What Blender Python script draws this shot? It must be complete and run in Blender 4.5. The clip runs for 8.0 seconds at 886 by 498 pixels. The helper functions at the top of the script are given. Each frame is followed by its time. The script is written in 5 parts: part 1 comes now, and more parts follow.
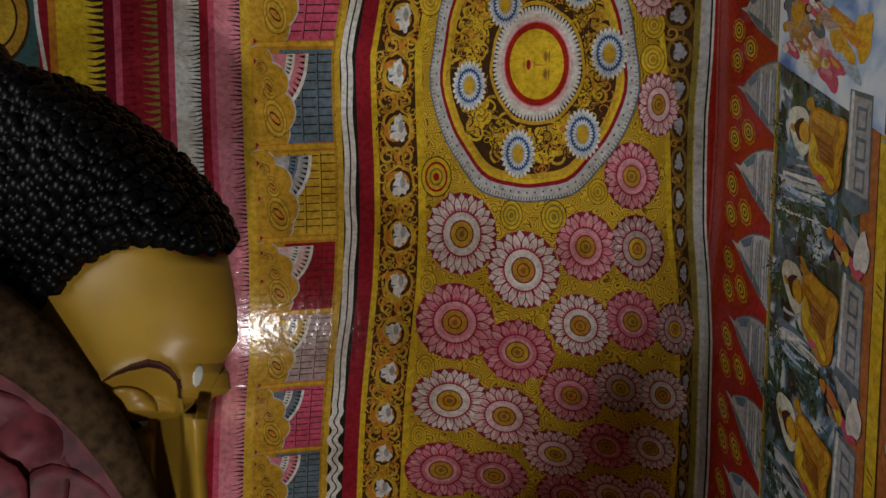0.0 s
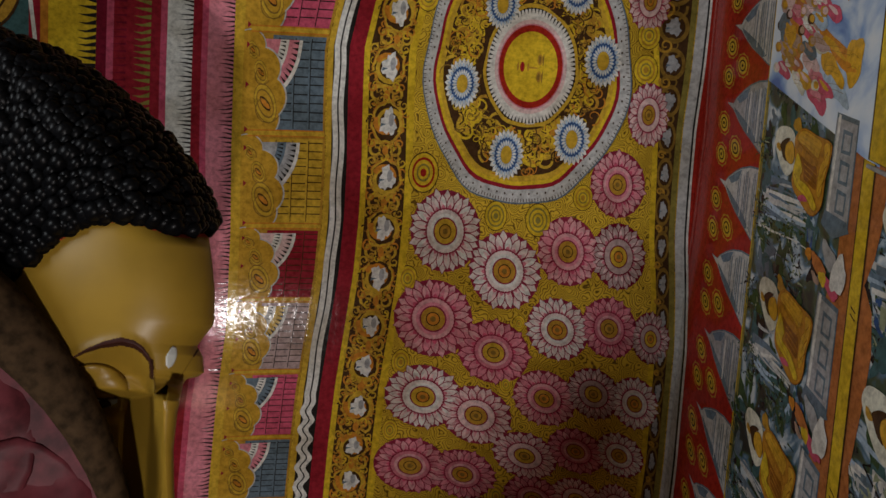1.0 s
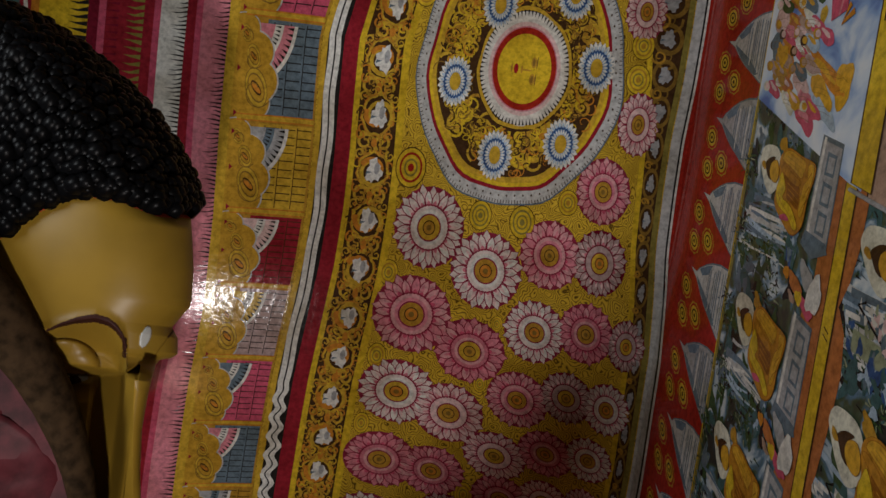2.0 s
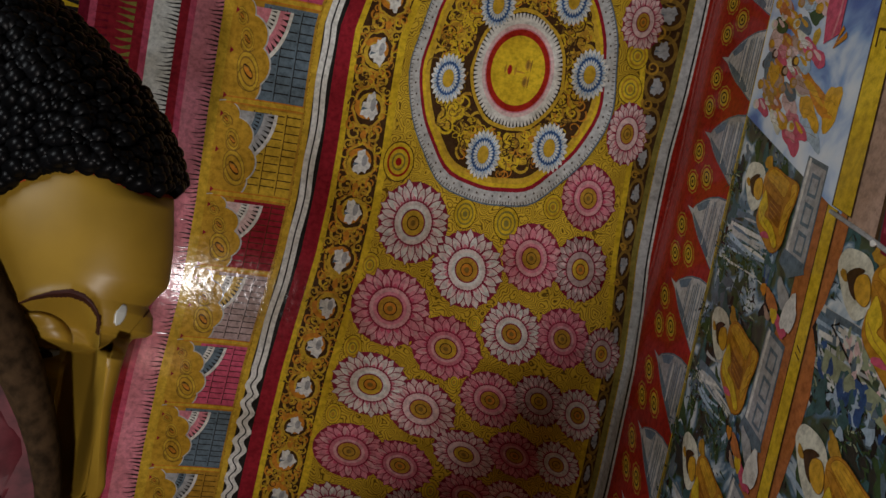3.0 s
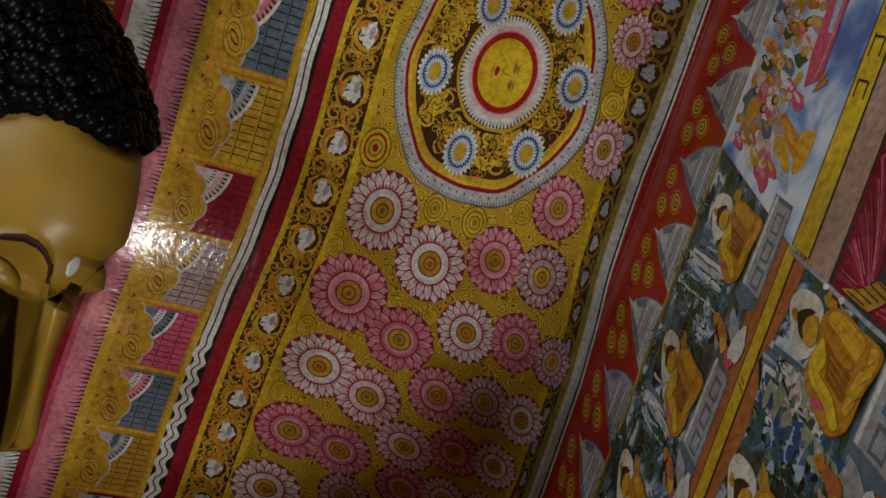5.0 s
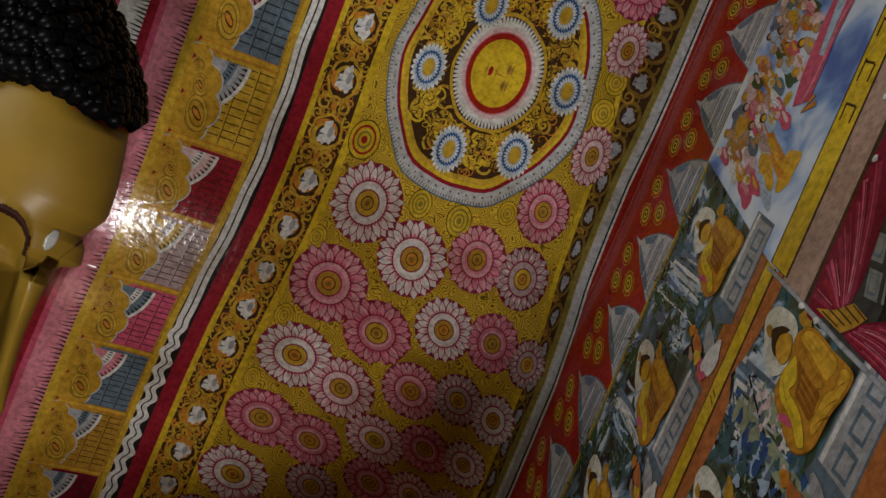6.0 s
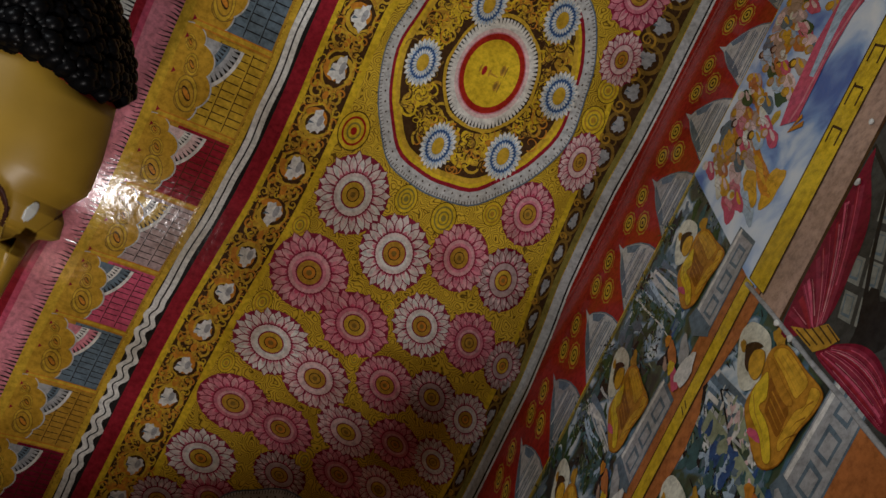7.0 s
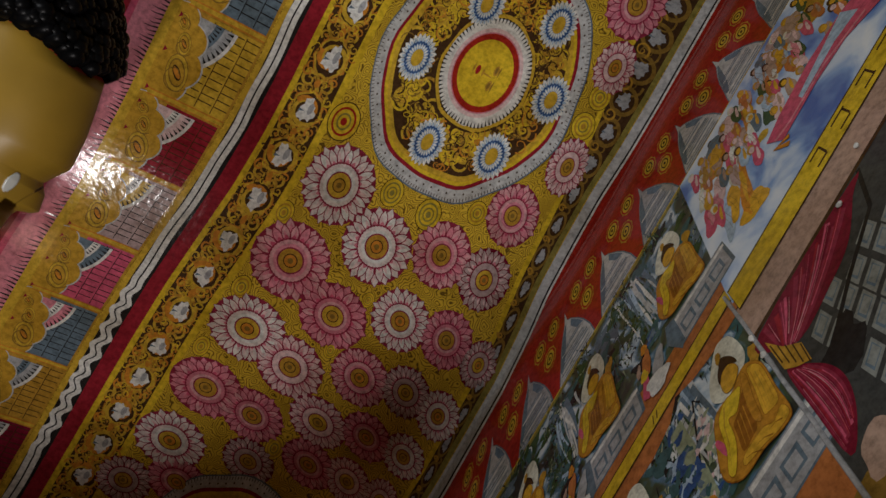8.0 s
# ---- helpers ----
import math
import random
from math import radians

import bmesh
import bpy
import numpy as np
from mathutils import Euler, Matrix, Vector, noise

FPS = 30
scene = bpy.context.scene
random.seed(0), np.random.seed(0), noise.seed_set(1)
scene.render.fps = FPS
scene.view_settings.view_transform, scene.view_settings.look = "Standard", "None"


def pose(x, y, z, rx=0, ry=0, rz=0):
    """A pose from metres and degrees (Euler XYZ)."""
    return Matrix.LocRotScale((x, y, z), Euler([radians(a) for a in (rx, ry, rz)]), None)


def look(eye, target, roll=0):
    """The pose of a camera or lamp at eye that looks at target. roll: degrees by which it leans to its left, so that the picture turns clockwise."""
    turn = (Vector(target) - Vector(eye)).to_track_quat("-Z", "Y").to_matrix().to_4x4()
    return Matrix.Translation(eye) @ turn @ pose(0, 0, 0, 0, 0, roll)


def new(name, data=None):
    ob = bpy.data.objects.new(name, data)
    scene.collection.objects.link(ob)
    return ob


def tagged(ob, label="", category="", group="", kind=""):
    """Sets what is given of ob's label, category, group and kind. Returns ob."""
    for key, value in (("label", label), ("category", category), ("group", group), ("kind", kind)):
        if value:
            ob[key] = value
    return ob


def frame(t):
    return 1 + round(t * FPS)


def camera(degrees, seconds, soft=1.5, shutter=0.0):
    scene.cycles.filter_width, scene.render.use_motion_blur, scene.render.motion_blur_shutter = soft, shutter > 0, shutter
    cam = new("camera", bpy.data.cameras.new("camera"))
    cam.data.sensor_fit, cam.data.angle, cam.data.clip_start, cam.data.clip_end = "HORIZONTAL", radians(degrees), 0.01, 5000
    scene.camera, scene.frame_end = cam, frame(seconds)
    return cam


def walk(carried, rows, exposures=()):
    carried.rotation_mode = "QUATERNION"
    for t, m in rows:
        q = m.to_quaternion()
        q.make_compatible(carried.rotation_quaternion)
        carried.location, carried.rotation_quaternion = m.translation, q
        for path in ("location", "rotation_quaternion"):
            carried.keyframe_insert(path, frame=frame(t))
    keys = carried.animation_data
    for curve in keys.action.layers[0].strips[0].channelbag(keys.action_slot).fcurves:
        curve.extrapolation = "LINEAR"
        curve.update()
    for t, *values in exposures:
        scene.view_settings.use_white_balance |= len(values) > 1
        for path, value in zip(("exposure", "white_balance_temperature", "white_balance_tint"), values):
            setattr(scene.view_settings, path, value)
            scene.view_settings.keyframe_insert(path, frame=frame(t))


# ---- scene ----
# ---- camera: it stands still and pans about the vertical, tilted steeply upwards ----
CZ = 1.3            # eye height above the floor
S = 0.31            # fall of the vault and of the painted rows, per metre forward
XW = 0.534          # face of the painted wall
WK = XW / 0.545     # scale of the painted rows on it
Y0, Y1 = -2.4, 3.2  # the room's two ends
XL = -1.75          # face of the wall behind the statue
cam = camera(61.0, 8.0, soft=1.5)
AIM = Matrix(((0.99817, -0.02094, 0.05676), (0.0, -0.93819, -0.34612), (0.06050, 0.34549, -0.93647))).to_4x4()


def aimed(t):
    sway = Matrix.Rotation(radians(0.12 - 0.037 * t), 4, "Z") @ Matrix.Rotation(radians(0.06 - 0.02 * t), 4, "X")
    return Matrix.Translation((0, 0, CZ)) @ Matrix.Rotation(radians(-(3.87 * t - 0.0067 * t * t)), 4, "Z") @ AIM @ sway


walk(cam, [(0.5 * i, aimed(0.5 * i)) for i in range(17)])

# ---- light ----
world = bpy.data.worlds.new("dim_air")
scene.world = world
world.use_nodes = True
world.node_tree.nodes["Background"].inputs[0].default_value = (0.5, 0.6, 0.8, 1)
world.node_tree.nodes["Background"].inputs[1].default_value = 0.02


def area_lamp(name, m, size, power, colour, shape="DISK"):
    d = bpy.data.lights.new(name, "AREA")
    d.shape, d.size, d.energy, d.color = shape, size, power, colour
    ob = new(name, d)
    ob.matrix_world = m
    return ob


flood = bpy.data.lights.new("altar_floodlight", "SPOT")
flood.energy, flood.color, flood.spot_size, flood.spot_blend, flood.shadow_soft_size = 74.0, (1.0, 0.945, 0.93), radians(56), 0.5, 0.032
new("altar_floodlight", flood).matrix_world = look((0.156, 0.55, CZ - 0.9), (-0.82, 0.44, CZ + 1.83))
oil = bpy.data.lights.new("oil_lamp", "POINT")
oil.energy, oil.color, oil.shadow_soft_size = 4.5, (1.0, 0.62, 0.42), 0.035
new("oil_lamp", oil).location = (0.17, 1.072, CZ - 0.9)
# Unseen fill lamp, added in the west opening to brighten the painted wall.
area_lamp("west_fill_lamp", look((XL - 0.03, -0.55, 1.2), (0.5, 0.0, 2.3)), 0.9, 25.5, (0.93, 0.97, 1.0))
scene.view_settings.exposure = 0.0

# ---- surfaces: a rock-cut vault that falls towards the front, and a painted upright wall ----

def swell(x, y):
    return 0.007 * noise.noise((x * 2.3, y * 2.3, 0.3))


def vault(x):
    return 2.1 - 0.35 * (x + 0.15) ** 2


def on_vault(p, h=0.0):
    x, y = p
    return (x, y, CZ + vault(x) - S * y + swell(x, y) - h)


def on_wall(p, h=0.0):
    y, q = p
    return (XW - h, y * WK, CZ + (q - S * y) * WK)


# ---- materials ----
def shader(name):
    m = bpy.data.materials.new(name)
    m.use_nodes = True
    nt = m.node_tree
    return m, nt, nt.nodes["Principled BSDF"]


def node(nt, kind, **values):
    n = nt.nodes.new(kind)
    for k, v in values.items():
        n.inputs[k].default_value = v
    return n


def ramp(nt, fac, stops):
    r = nt.nodes.new("ShaderNodeValToRGB")
    e = r.color_ramp.elements
    while len(e) < len(stops):
        e.new(0.5)
    for el, (pos, c) in zip(e, stops):
        el.position, el.color = pos, (*c, 1)
    nt.links.new(fac, r.inputs[0])
    return r.outputs[0]


def relief(nt, bsdf, coords, scale=60.0, strength=0.25, distance=0.002, wide=0.0):
    n1 = node(nt, "ShaderNodeTexNoise", Scale=scale, Detail=5.0)
    b = node(nt, "ShaderNodeBump", Strength=strength, Distance=distance)
    nt.links.new(coords, n1.inputs["Vector"])
    nt.links.new(n1.outputs["Fac"], b.inputs["Height"])
    if wide:
        # slow waves of the hand-smoothed plaster, and folds that run along the vault
        n2 = node(nt, "ShaderNodeTexNoise", Scale=11.0, Detail=2.0)
        b2 = node(nt, "ShaderNodeBump", Strength=1.0, Distance=wide)
        nt.links.new(coords, n2.inputs["Vector"])
        nt.links.new(n2.outputs["Fac"], b2.inputs["Height"])
        mp = nt.nodes.new("ShaderNodeMapping")
        mp.inputs["Scale"].default_value = (15, 1.6, 1.6)
        n3 = node(nt, "ShaderNodeTexNoise", Scale=1.0, Detail=3.0)
        b3 = node(nt, "ShaderNodeBump", Strength=1.0, Distance=0.0002)
        nt.links.new(coords, mp.inputs[0])
        nt.links.new(mp.outputs[0], n3.inputs["Vector"])
        nt.links.new(n3.outputs["Fac"], b3.inputs["Height"])
        nt.links.new(b3.outputs[0], b2.inputs["Normal"])
        nt.links.new(b2.outputs[0], b.inputs["Normal"])
    nt.links.new(b.outputs[0], bsdf.inputs["Normal"])


def shade(c, k):
    return tuple(min(1, v * k) for v in c)


def paint(name, c, rough=0.07, vary=0.45):
    """Hand-laid glossy paint on plaster: brush streaks, stains, fine relief."""
    m, nt, bsdf = shader(name)
    co = nt.nodes.new("ShaderNodeTexCoord").outputs["Object"]
    fine = node(nt, "ShaderNodeTexNoise", Scale=75.0, Detail=6.0, Roughness=0.7)
    wide = node(nt, "ShaderNodeTexNoise", Scale=7.0, Detail=4.0)
    nt.links.new(co, fine.inputs["Vector"])
    nt.links.new(co, wide.inputs["Vector"])
    a = ramp(nt, fine.outputs["Fac"], [(0.3, shade(c, 1 - vary)), (0.55, c), (0.75, shade(c, 1 + vary * 0.5))])
    b = ramp(nt, wide.outputs["Fac"], [(0.35, (0.72, 0.68, 0.62)), (0.6, (1, 1, 1))])
    mix = nt.nodes.new("ShaderNodeMix")
    mix.data_type, mix.blend_type = "RGBA", "MULTIPLY"
    mix.inputs["Factor"].default_value = 1.0
    nt.links.new(a, mix.inputs["A"])
    nt.links.new(b, mix.inputs["B"])
    nt.links.new(mix.outputs["Result"], bsdf.inputs["Base Color"])
    rr = node(nt, "ShaderNodeMapRange")
    rr.inputs["To Min"].default_value, rr.inputs["To Max"].default_value = rough - 0.03, rough + 0.07
    bsdf.inputs["Specular IOR Level"].default_value = 0.07
    nt.links.new(fine.outputs["Fac"], rr.inputs["Value"])
    nt.links.new(rr.outputs[0], bsdf.inputs["Roughness"])
    relief(nt, bsdf, co, 60, 0.16, 0.002, 0.0003)
    return m


def scrolls(name, dark, gold, light, scale, swirl):
    """Painted scrollwork: rings and curls of gold on a dark or ochre ground."""
    m, nt, bsdf = shader(name)
    co = nt.nodes.new("ShaderNodeTexCoord").outputs["Object"]
    warp = node(nt, "ShaderNodeTexNoise", Scale=scale * 0.6, Detail=2.0)
    nt.links.new(co, warp.inputs["Vector"])
    add = nt.nodes.new("ShaderNodeMixRGB")
    add.blend_type = "LINEAR_LIGHT"
    add.inputs[0].default_value = swirl
    nt.links.new(co, add.inputs[1])
    nt.links.new(warp.outputs["Color"], add.inputs[2])
    v = node(nt, "ShaderNodeTexVoronoi", Scale=scale)
    nt.links.new(add.outputs[0], v.inputs["Vector"])
    mul = nt.nodes.new("ShaderNodeMath")
    mul.operation = "MULTIPLY"
    mul.inputs[1].default_value = 44.0
    nt.links.new(v.outputs["Distance"], mul.inputs[0])
    sn = nt.nodes.new("ShaderNodeMath")
    sn.operation = "SINE"
    nt.links.new(mul.outputs[0], sn.inputs[0])
    mr = node(nt, "ShaderNodeMapRange")
    mr.inputs["From Min"].default_value = -1.0
    nt.links.new(sn.outputs[0], mr.inputs["Value"])
    col = ramp(nt, mr.outputs[0], [(0.05, dark), (0.22, gold), (0.9, light)])
    wide = node(nt, "ShaderNodeTexNoise", Scale=6.0, Detail=4.0)
    nt.links.new(co, wide.inputs["Vector"])
    b = ramp(nt, wide.outputs["Fac"], [(0.35, (0.7, 0.66, 0.6)), (0.62, (1, 1, 1))])
    mix = nt.nodes.new("ShaderNodeMix")
    mix.data_type, mix.blend_type = "RGBA", "MULTIPLY"
    mix.inputs["Factor"].default_value = 1.0
    nt.links.new(col, mix.inputs["A"])
    nt.links.new(b, mix.inputs["B"])
    nt.links.new(mix.outputs["Result"], bsdf.inputs["Base Color"])
    bsdf.inputs["Roughness"].default_value = 0.08
    bsdf.inputs["Specular IOR Level"].default_value = 0.07
    relief(nt, bsdf, co, 60, 0.16, 0.002, 0.0003)
    return m


def blotches(name, stops, scale, rough=0.4, squash=(1, 1, 1), detail=4.0, distort=0.6):
    """Loosely brushed landscape or cloud in several colours."""
    m, nt, bsdf = shader(name)
    co = nt.nodes.new("ShaderNodeTexCoord").outputs["Object"]
    mp = nt.nodes.new("ShaderNodeMapping")
    mp.inputs["Scale"].default_value = squash
    nt.links.new(co, mp.inputs[0])
    n1 = node(nt, "ShaderNodeTexNoise", Scale=scale, Detail=detail, Distortion=distort)
    nt.links.new(mp.outputs[0], n1.inputs["Vector"])
    nt.links.new(ramp(nt, n1.outputs["Fac"], stops), bsdf.inputs["Base Color"])
    bsdf.inputs["Roughness"].default_value = rough
    relief(nt, bsdf, co, 50, 0.3, 0.003)
    return m


GOLD = paint("gold_paint", (0.64, 0.40, 0.04))
YELLOW = paint("yellow_paint", (0.74, 0.50, 0.03))
AMBER = paint("amber_paint", (0.56, 0.315, 0.033))
OCHRE = paint("ochre_paint", (0.50, 0.27, 0.035))
ORANGE = paint("orange_paint", (0.62, 0.24, 0.03))
BROWN = paint("brown_paint", (0.07, 0.035, 0.015))
BLACK = paint("black_paint", (0.025, 0.022, 0.02))
WHITE = paint("white_paint", (0.78, 0.76, 0.70))
GREY = paint("grey_paint", (0.40, 0.40, 0.40))
SLATE = paint("slate_paint", (0.14, 0.19, 0.23))
CRIMSON = paint("crimson_paint", (0.31, 0.02, 0.032))
RED = paint("red_paint", (0.39, 0.026, 0.016))
WINE = paint("wine_paint", (0.20, 0.012, 0.03))
RASP = paint("raspberry_paint", (0.29, 0.03, 0.06))
BLUSH = paint("blush_paint", (0.72, 0.36, 0.37))
PINK = paint("pink_paint", (0.72, 0.25, 0.30))
CREAM = paint("warm_white_paint", (0.76, 0.66, 0.61))
ROSE = paint("rose_paint", (0.62, 0.10, 0.17))
PALE = paint("pale_pink_paint", (0.78, 0.55, 0.53))
DULL = paint("dull_pink_paint", (0.50, 0.36, 0.34))
BLUE = paint("blue_paint", (0.045, 0.10, 0.25))
SKY = paint("pale_blue_paint", (0.42, 0.54, 0.66))
TEAL = paint("teal_paint", (0.06, 0.13, 0.13))
OLIVE = paint("olive_paint", (0.27, 0.22, 0.05))
TAN = paint("tan_paint", (0.45, 0.30, 0.22))
SKIN = paint("ochre_robe_paint", (0.70, 0.38, 0.035))
SILVER = paint("silver_grey_paint", (0.56, 0.56, 0.54))
MAUVE = paint("mauve_pink_paint", (0.64, 0.20, 0.25))
UMBER = paint("umber_paint", (0.26, 0.15, 0.03))
FIELD = scrolls("ochre_field_with_rings", (0.15, 0.085, 0.014), (0.55, 0.35, 0.03), (0.70, 0.46, 0.04), 30, 0.025)
LAND = blotches("painted_landscape", [(0.40, (0.012, 0.022, 0.02)), (0.49, (0.04, 0.075, 0.035)), (0.545, (0.07, 0.16, 0.24)), (0.60, (0.42, 0.50, 0.54)), (0.68, (0.72, 0.72, 0.68))], 11, 0.3, detail=7.0, distort=1.2)
CLOUDS = blotches("painted_clouds", [(0.33, (0.06, 0.14, 0.40)), (0.44, (0.22, 0.36, 0.60)), (0.56, (0.55, 0.64, 0.74)), (0.7, (0.72, 0.76, 0.78))], 9, 0.3)
PLASTER = blotches("dull_plaster", [(0.3, (0.20, 0.15, 0.10)), (0.55, (0.30, 0.24, 0.17)), (0.75, (0.38, 0.32, 0.25))], 5, 0.8)
CEMENT = blotches("worn_cement", [(0.3, (0.16, 0.14, 0.12)), (0.6, (0.26, 0.23, 0.2)), (0.8, (0.32, 0.29, 0.26))], 6, 0.7)


# ---- building helpers ----
def part(name, bm, mats, parent, label="", smooth=False):
    me = bpy.data.meshes.new(name)
    bm.to_mesh(me)
    bm.free()
    return mesh_part(name, me, mats, parent, label, smooth)


def mesh_part(name, me, mats, parent, label="", smooth=False):
    for m in mats if isinstance(mats, (list, tuple)) else [mats]:
        me.materials.append(m)
    if smooth:
        me.shade_smooth()
    ob = new(name, me)
    if parent:
        ob.parent = parent
    if label:
        ob["label"] = label
    return ob


def box(name, lo, hi, mat, parent=None, label="", bevel=0.0):
    bm = bmesh.new()
    bmesh.ops.create_cube(bm, size=1, matrix=Matrix.Translation([(a + b) / 2 for a, b in zip(lo, hi)]) @ Matrix.Diagonal((*[b - a for a, b in zip(lo, hi)], 1)))
    if bevel:
        bmesh.ops.bevel(bm, geom=bm.edges[:], offset=bevel, segments=2, affect="EDGES")
    return part(name, bm, mat, parent, label)


class Brush:
    """Gathers flat painted shapes, layer upon layer, on one of the two painted surfaces."""
    count = 0

    def __init__(self, surface):
        Brush.count += 1
        self.STEP = 0.0003 if surface is on_vault else 0.0001
        self.lift = 0.019 * (Brush.count % 50)
        self.surface, self.v, self.f, self.k, self.mats = surface, [], [], [], []

    def index(self, mat):
        if mat not in self.mats:
            self.mats.append(mat)
        return self.mats.index(mat)

    def poly(self, pts, mat, layer=1):
        n, k, h = len(self.v), self.index(mat), (layer + self.lift) * self.STEP
        size = max(max(p[i] for p in pts) - min(p[i] for p in pts) for i in (0, 1))
        if self.surface is not on_vault or size < 0.035:
            self.v += [self.surface(p, h) for p in pts]
            self.f.append(tuple(range(n, n + len(pts))))
            self.k.append(k)
        elif len(pts) == 4:
            # cut finely enough to lie on the curved vault
            a, b, c, d = (Vector(p) for p in pts)
            nu, nv = (max(1, math.ceil(max((q - p).length, (s - r).length) / 0.03)) for p, q, r, s in ((a, b, d, c), (b, c, a, d)))
            for j in range(nv + 1):
                for i in range(nu + 1):
                    u, w = i / nu, j / nv
                    self.v.append(self.surface(tuple((a * (1 - u) + b * u) * (1 - w) + (d * (1 - u) + c * u) * w), h))
            for j in range(nv):
                for i in range(nu):
                    o = n + j * (nu + 1) + i
                    self.f.append((o, o + 1, o + nu + 2, o + nu + 1))
                    self.k.append(k)
        else:
            m, cx, cy = len(pts), sum(p[0] for p in pts) / len(pts), sum(p[1] for p in pts) / len(pts)
            rings = max(2, math.ceil(size / 2 / 0.025))
            for r in range(rings, 0, -1):
                t = r / rings
                self.v += [self.surface((cx + (p[0] - cx) * t, cy + (p[1] - cy) * t), h) for p in pts]
            self.v.append(self.surface((cx, cy), h))
            for r in range(rings):
                for i in range(m):
                    j = (i + 1) % m
                    if r < rings - 1:
                        self.f.append((n + r * m + i, n + r * m + j, n + (r + 1) * m + j, n + (r + 1) * m + i))
                    else:
                        self.f.append((n + r * m + i, n + r * m + j, n + rings * m))
                    self.k.append(k)

    def disc(self, c, rx, ry, mat, layer=1, n=28, turn=0.0, lobes=0, depth=0.0):
        pts = []
        for i in range(n):
            a = math.tau * i / n
            r = 1 + depth * abs(math.sin(lobes * a / 2)) - depth if lobes else 1
            x, y = rx * r * math.cos(a), ry * r * math.sin(a)
            pts.append((c[0] + x * math.cos(turn) - y * math.sin(turn), c[1] + x * math.sin(turn) + y * math.cos(turn)))
        self.poly(pts, mat, layer)

    def ring(self, c, rx, ry, inner, mat, layer=1, n=64, wob=None):
        w = wob or (lambda a: 1.0)
        outer, inside = [], []
        for i in range(n):
            a = math.tau * i / n
            k = w(a)
            outer.append((c[0] + rx * k * math.cos(a), c[1] + ry * k * math.sin(a)))
            inside.append((c[0] + rx * k * inner * math.cos(a), c[1] + ry * k * inner * math.sin(a)))
        for i in range(n):
            j = (i + 1) % n
            self.poly([outer[i], outer[j], inside[j], inside[i]], mat, layer)

    def band(self, left, right, lo, hi, mat, layer=1, step=0.03):
        """A strip along the second axis between two lines given as functions."""
        n = max(1, round((hi - lo) / step))
        for i in range(n):
            a, b = lo + (hi - lo) * i / n, lo + (hi - lo) * (i + 1) / n
            if right(a) - left(a) < 1e-4 and right(b) - left(b) < 1e-4:
                continue
            self.poly([(left(a), a), (right(a), a), (right(b), b), (left(b), b)], mat, layer)

    def ribbon(self, pts, width, mat, layer=1, taper=False):
        n = len(pts)
        sides = []
        for i, p in enumerate(pts):
            a, b = pts[max(0, i - 1)], pts[min(n - 1, i + 1)]
            dx, dy = b[0] - a[0], b[1] - a[1]
            d = math.hypot(dx, dy) or 1
            w = width / 2 * (1 - 0.75 * i / (n - 1) if taper else 1)
            sides.append(((p[0] - dy / d * w, p[1] + dx / d * w), (p[0] + dy / d * w, p[1] - dx / d * w)))
        for (a, b), (c, d) in zip(sides, sides[1:]):
            self.poly([a, b, d, c], mat, layer)

    def curl(self, c, r, start, turns, mat, layer=1, width=0.006, sx=1.0):
        pts = []
        for i in range(18):
            k = i / 17
            a = start + turns * math.tau * k
            pts.append((c[0] + sx * r * (1 - 0.8 * k) * math.cos(a), c[1] + r * (1 - 0.8 * k) * math.sin(a)))
        self.ribbon(pts, width, mat, layer, True)

    def done(self, name, parent, label=""):
        me = bpy.data.meshes.new(name)
        me.from_pydata(self.v, [], self.f)
        me.polygons.foreach_set("material_index", self.k)
        me.update()
        return mesh_part(name, me, self.mats, parent, label)


def table(pairs):
    ys, xs = zip(*pairs)
    return lambda y: float(np.interp(y, ys, xs))


# ---- the large structure ----
def sheet(surface, lo, hi, nx, ny, thick, name, mat):
    bm = bmesh.new()
    grid = []
    for h in (0.0, -thick):
        grid.append([[bm.verts.new(surface((lo[0] + (hi[0] - lo[0]) * i / nx, lo[1] + (hi[1] - lo[1]) * j / ny), h)) for j in range(ny + 1)] for i in range(nx + 1)])
    for g in grid:
        for i in range(nx):
            for j in range(ny):
                bm.faces.new((g[i][j], g[i + 1][j], g[i + 1][j + 1], g[i][j + 1]))
    rim = [(i, 0) for i in range(nx)] + [(nx, j) for j in range(ny)] + [(i, ny) for i in range(nx, 0, -1)] + [(0, j) for j in range(ny, 0, -1)]
    for (a, b), (c, d) in zip(rim, rim[1:] + rim[:1]):
        bm.faces.new((grid[0][a][b], grid[0][c][d], grid[1][c][d], grid[1][a][b]))
    bmesh.ops.recalc_face_normals(bm, faces=bm.faces[:])
    return part(name, bm, mat, None, smooth=False)


ceiling = tagged(sheet(on_vault, (XL - 0.12, Y0), (XW + 0.16, Y1), 110, 230, 0.15, "ceiling", FIELD), "glossy painted rock vault in ochre with lotus flowers", "ceiling", kind="structure")
wall_east = tagged(sheet(on_wall, (Y0 / WK, -CZ - 1.2), (Y1 / WK, vault(XW) / WK + 0.01), 40, 30, 0.15, "wall_east", PLASTER), "upright wall painted with rows of seated figures", "wall", kind="structure")
TOP = CZ + 2.1 - S * Y0 + 0.1
tagged(box("floor", (XL - 0.15, Y0, -0.12), (XW + 0.15, Y1, 0), CEMENT), "worn grey cement floor", "floor", kind="structure")


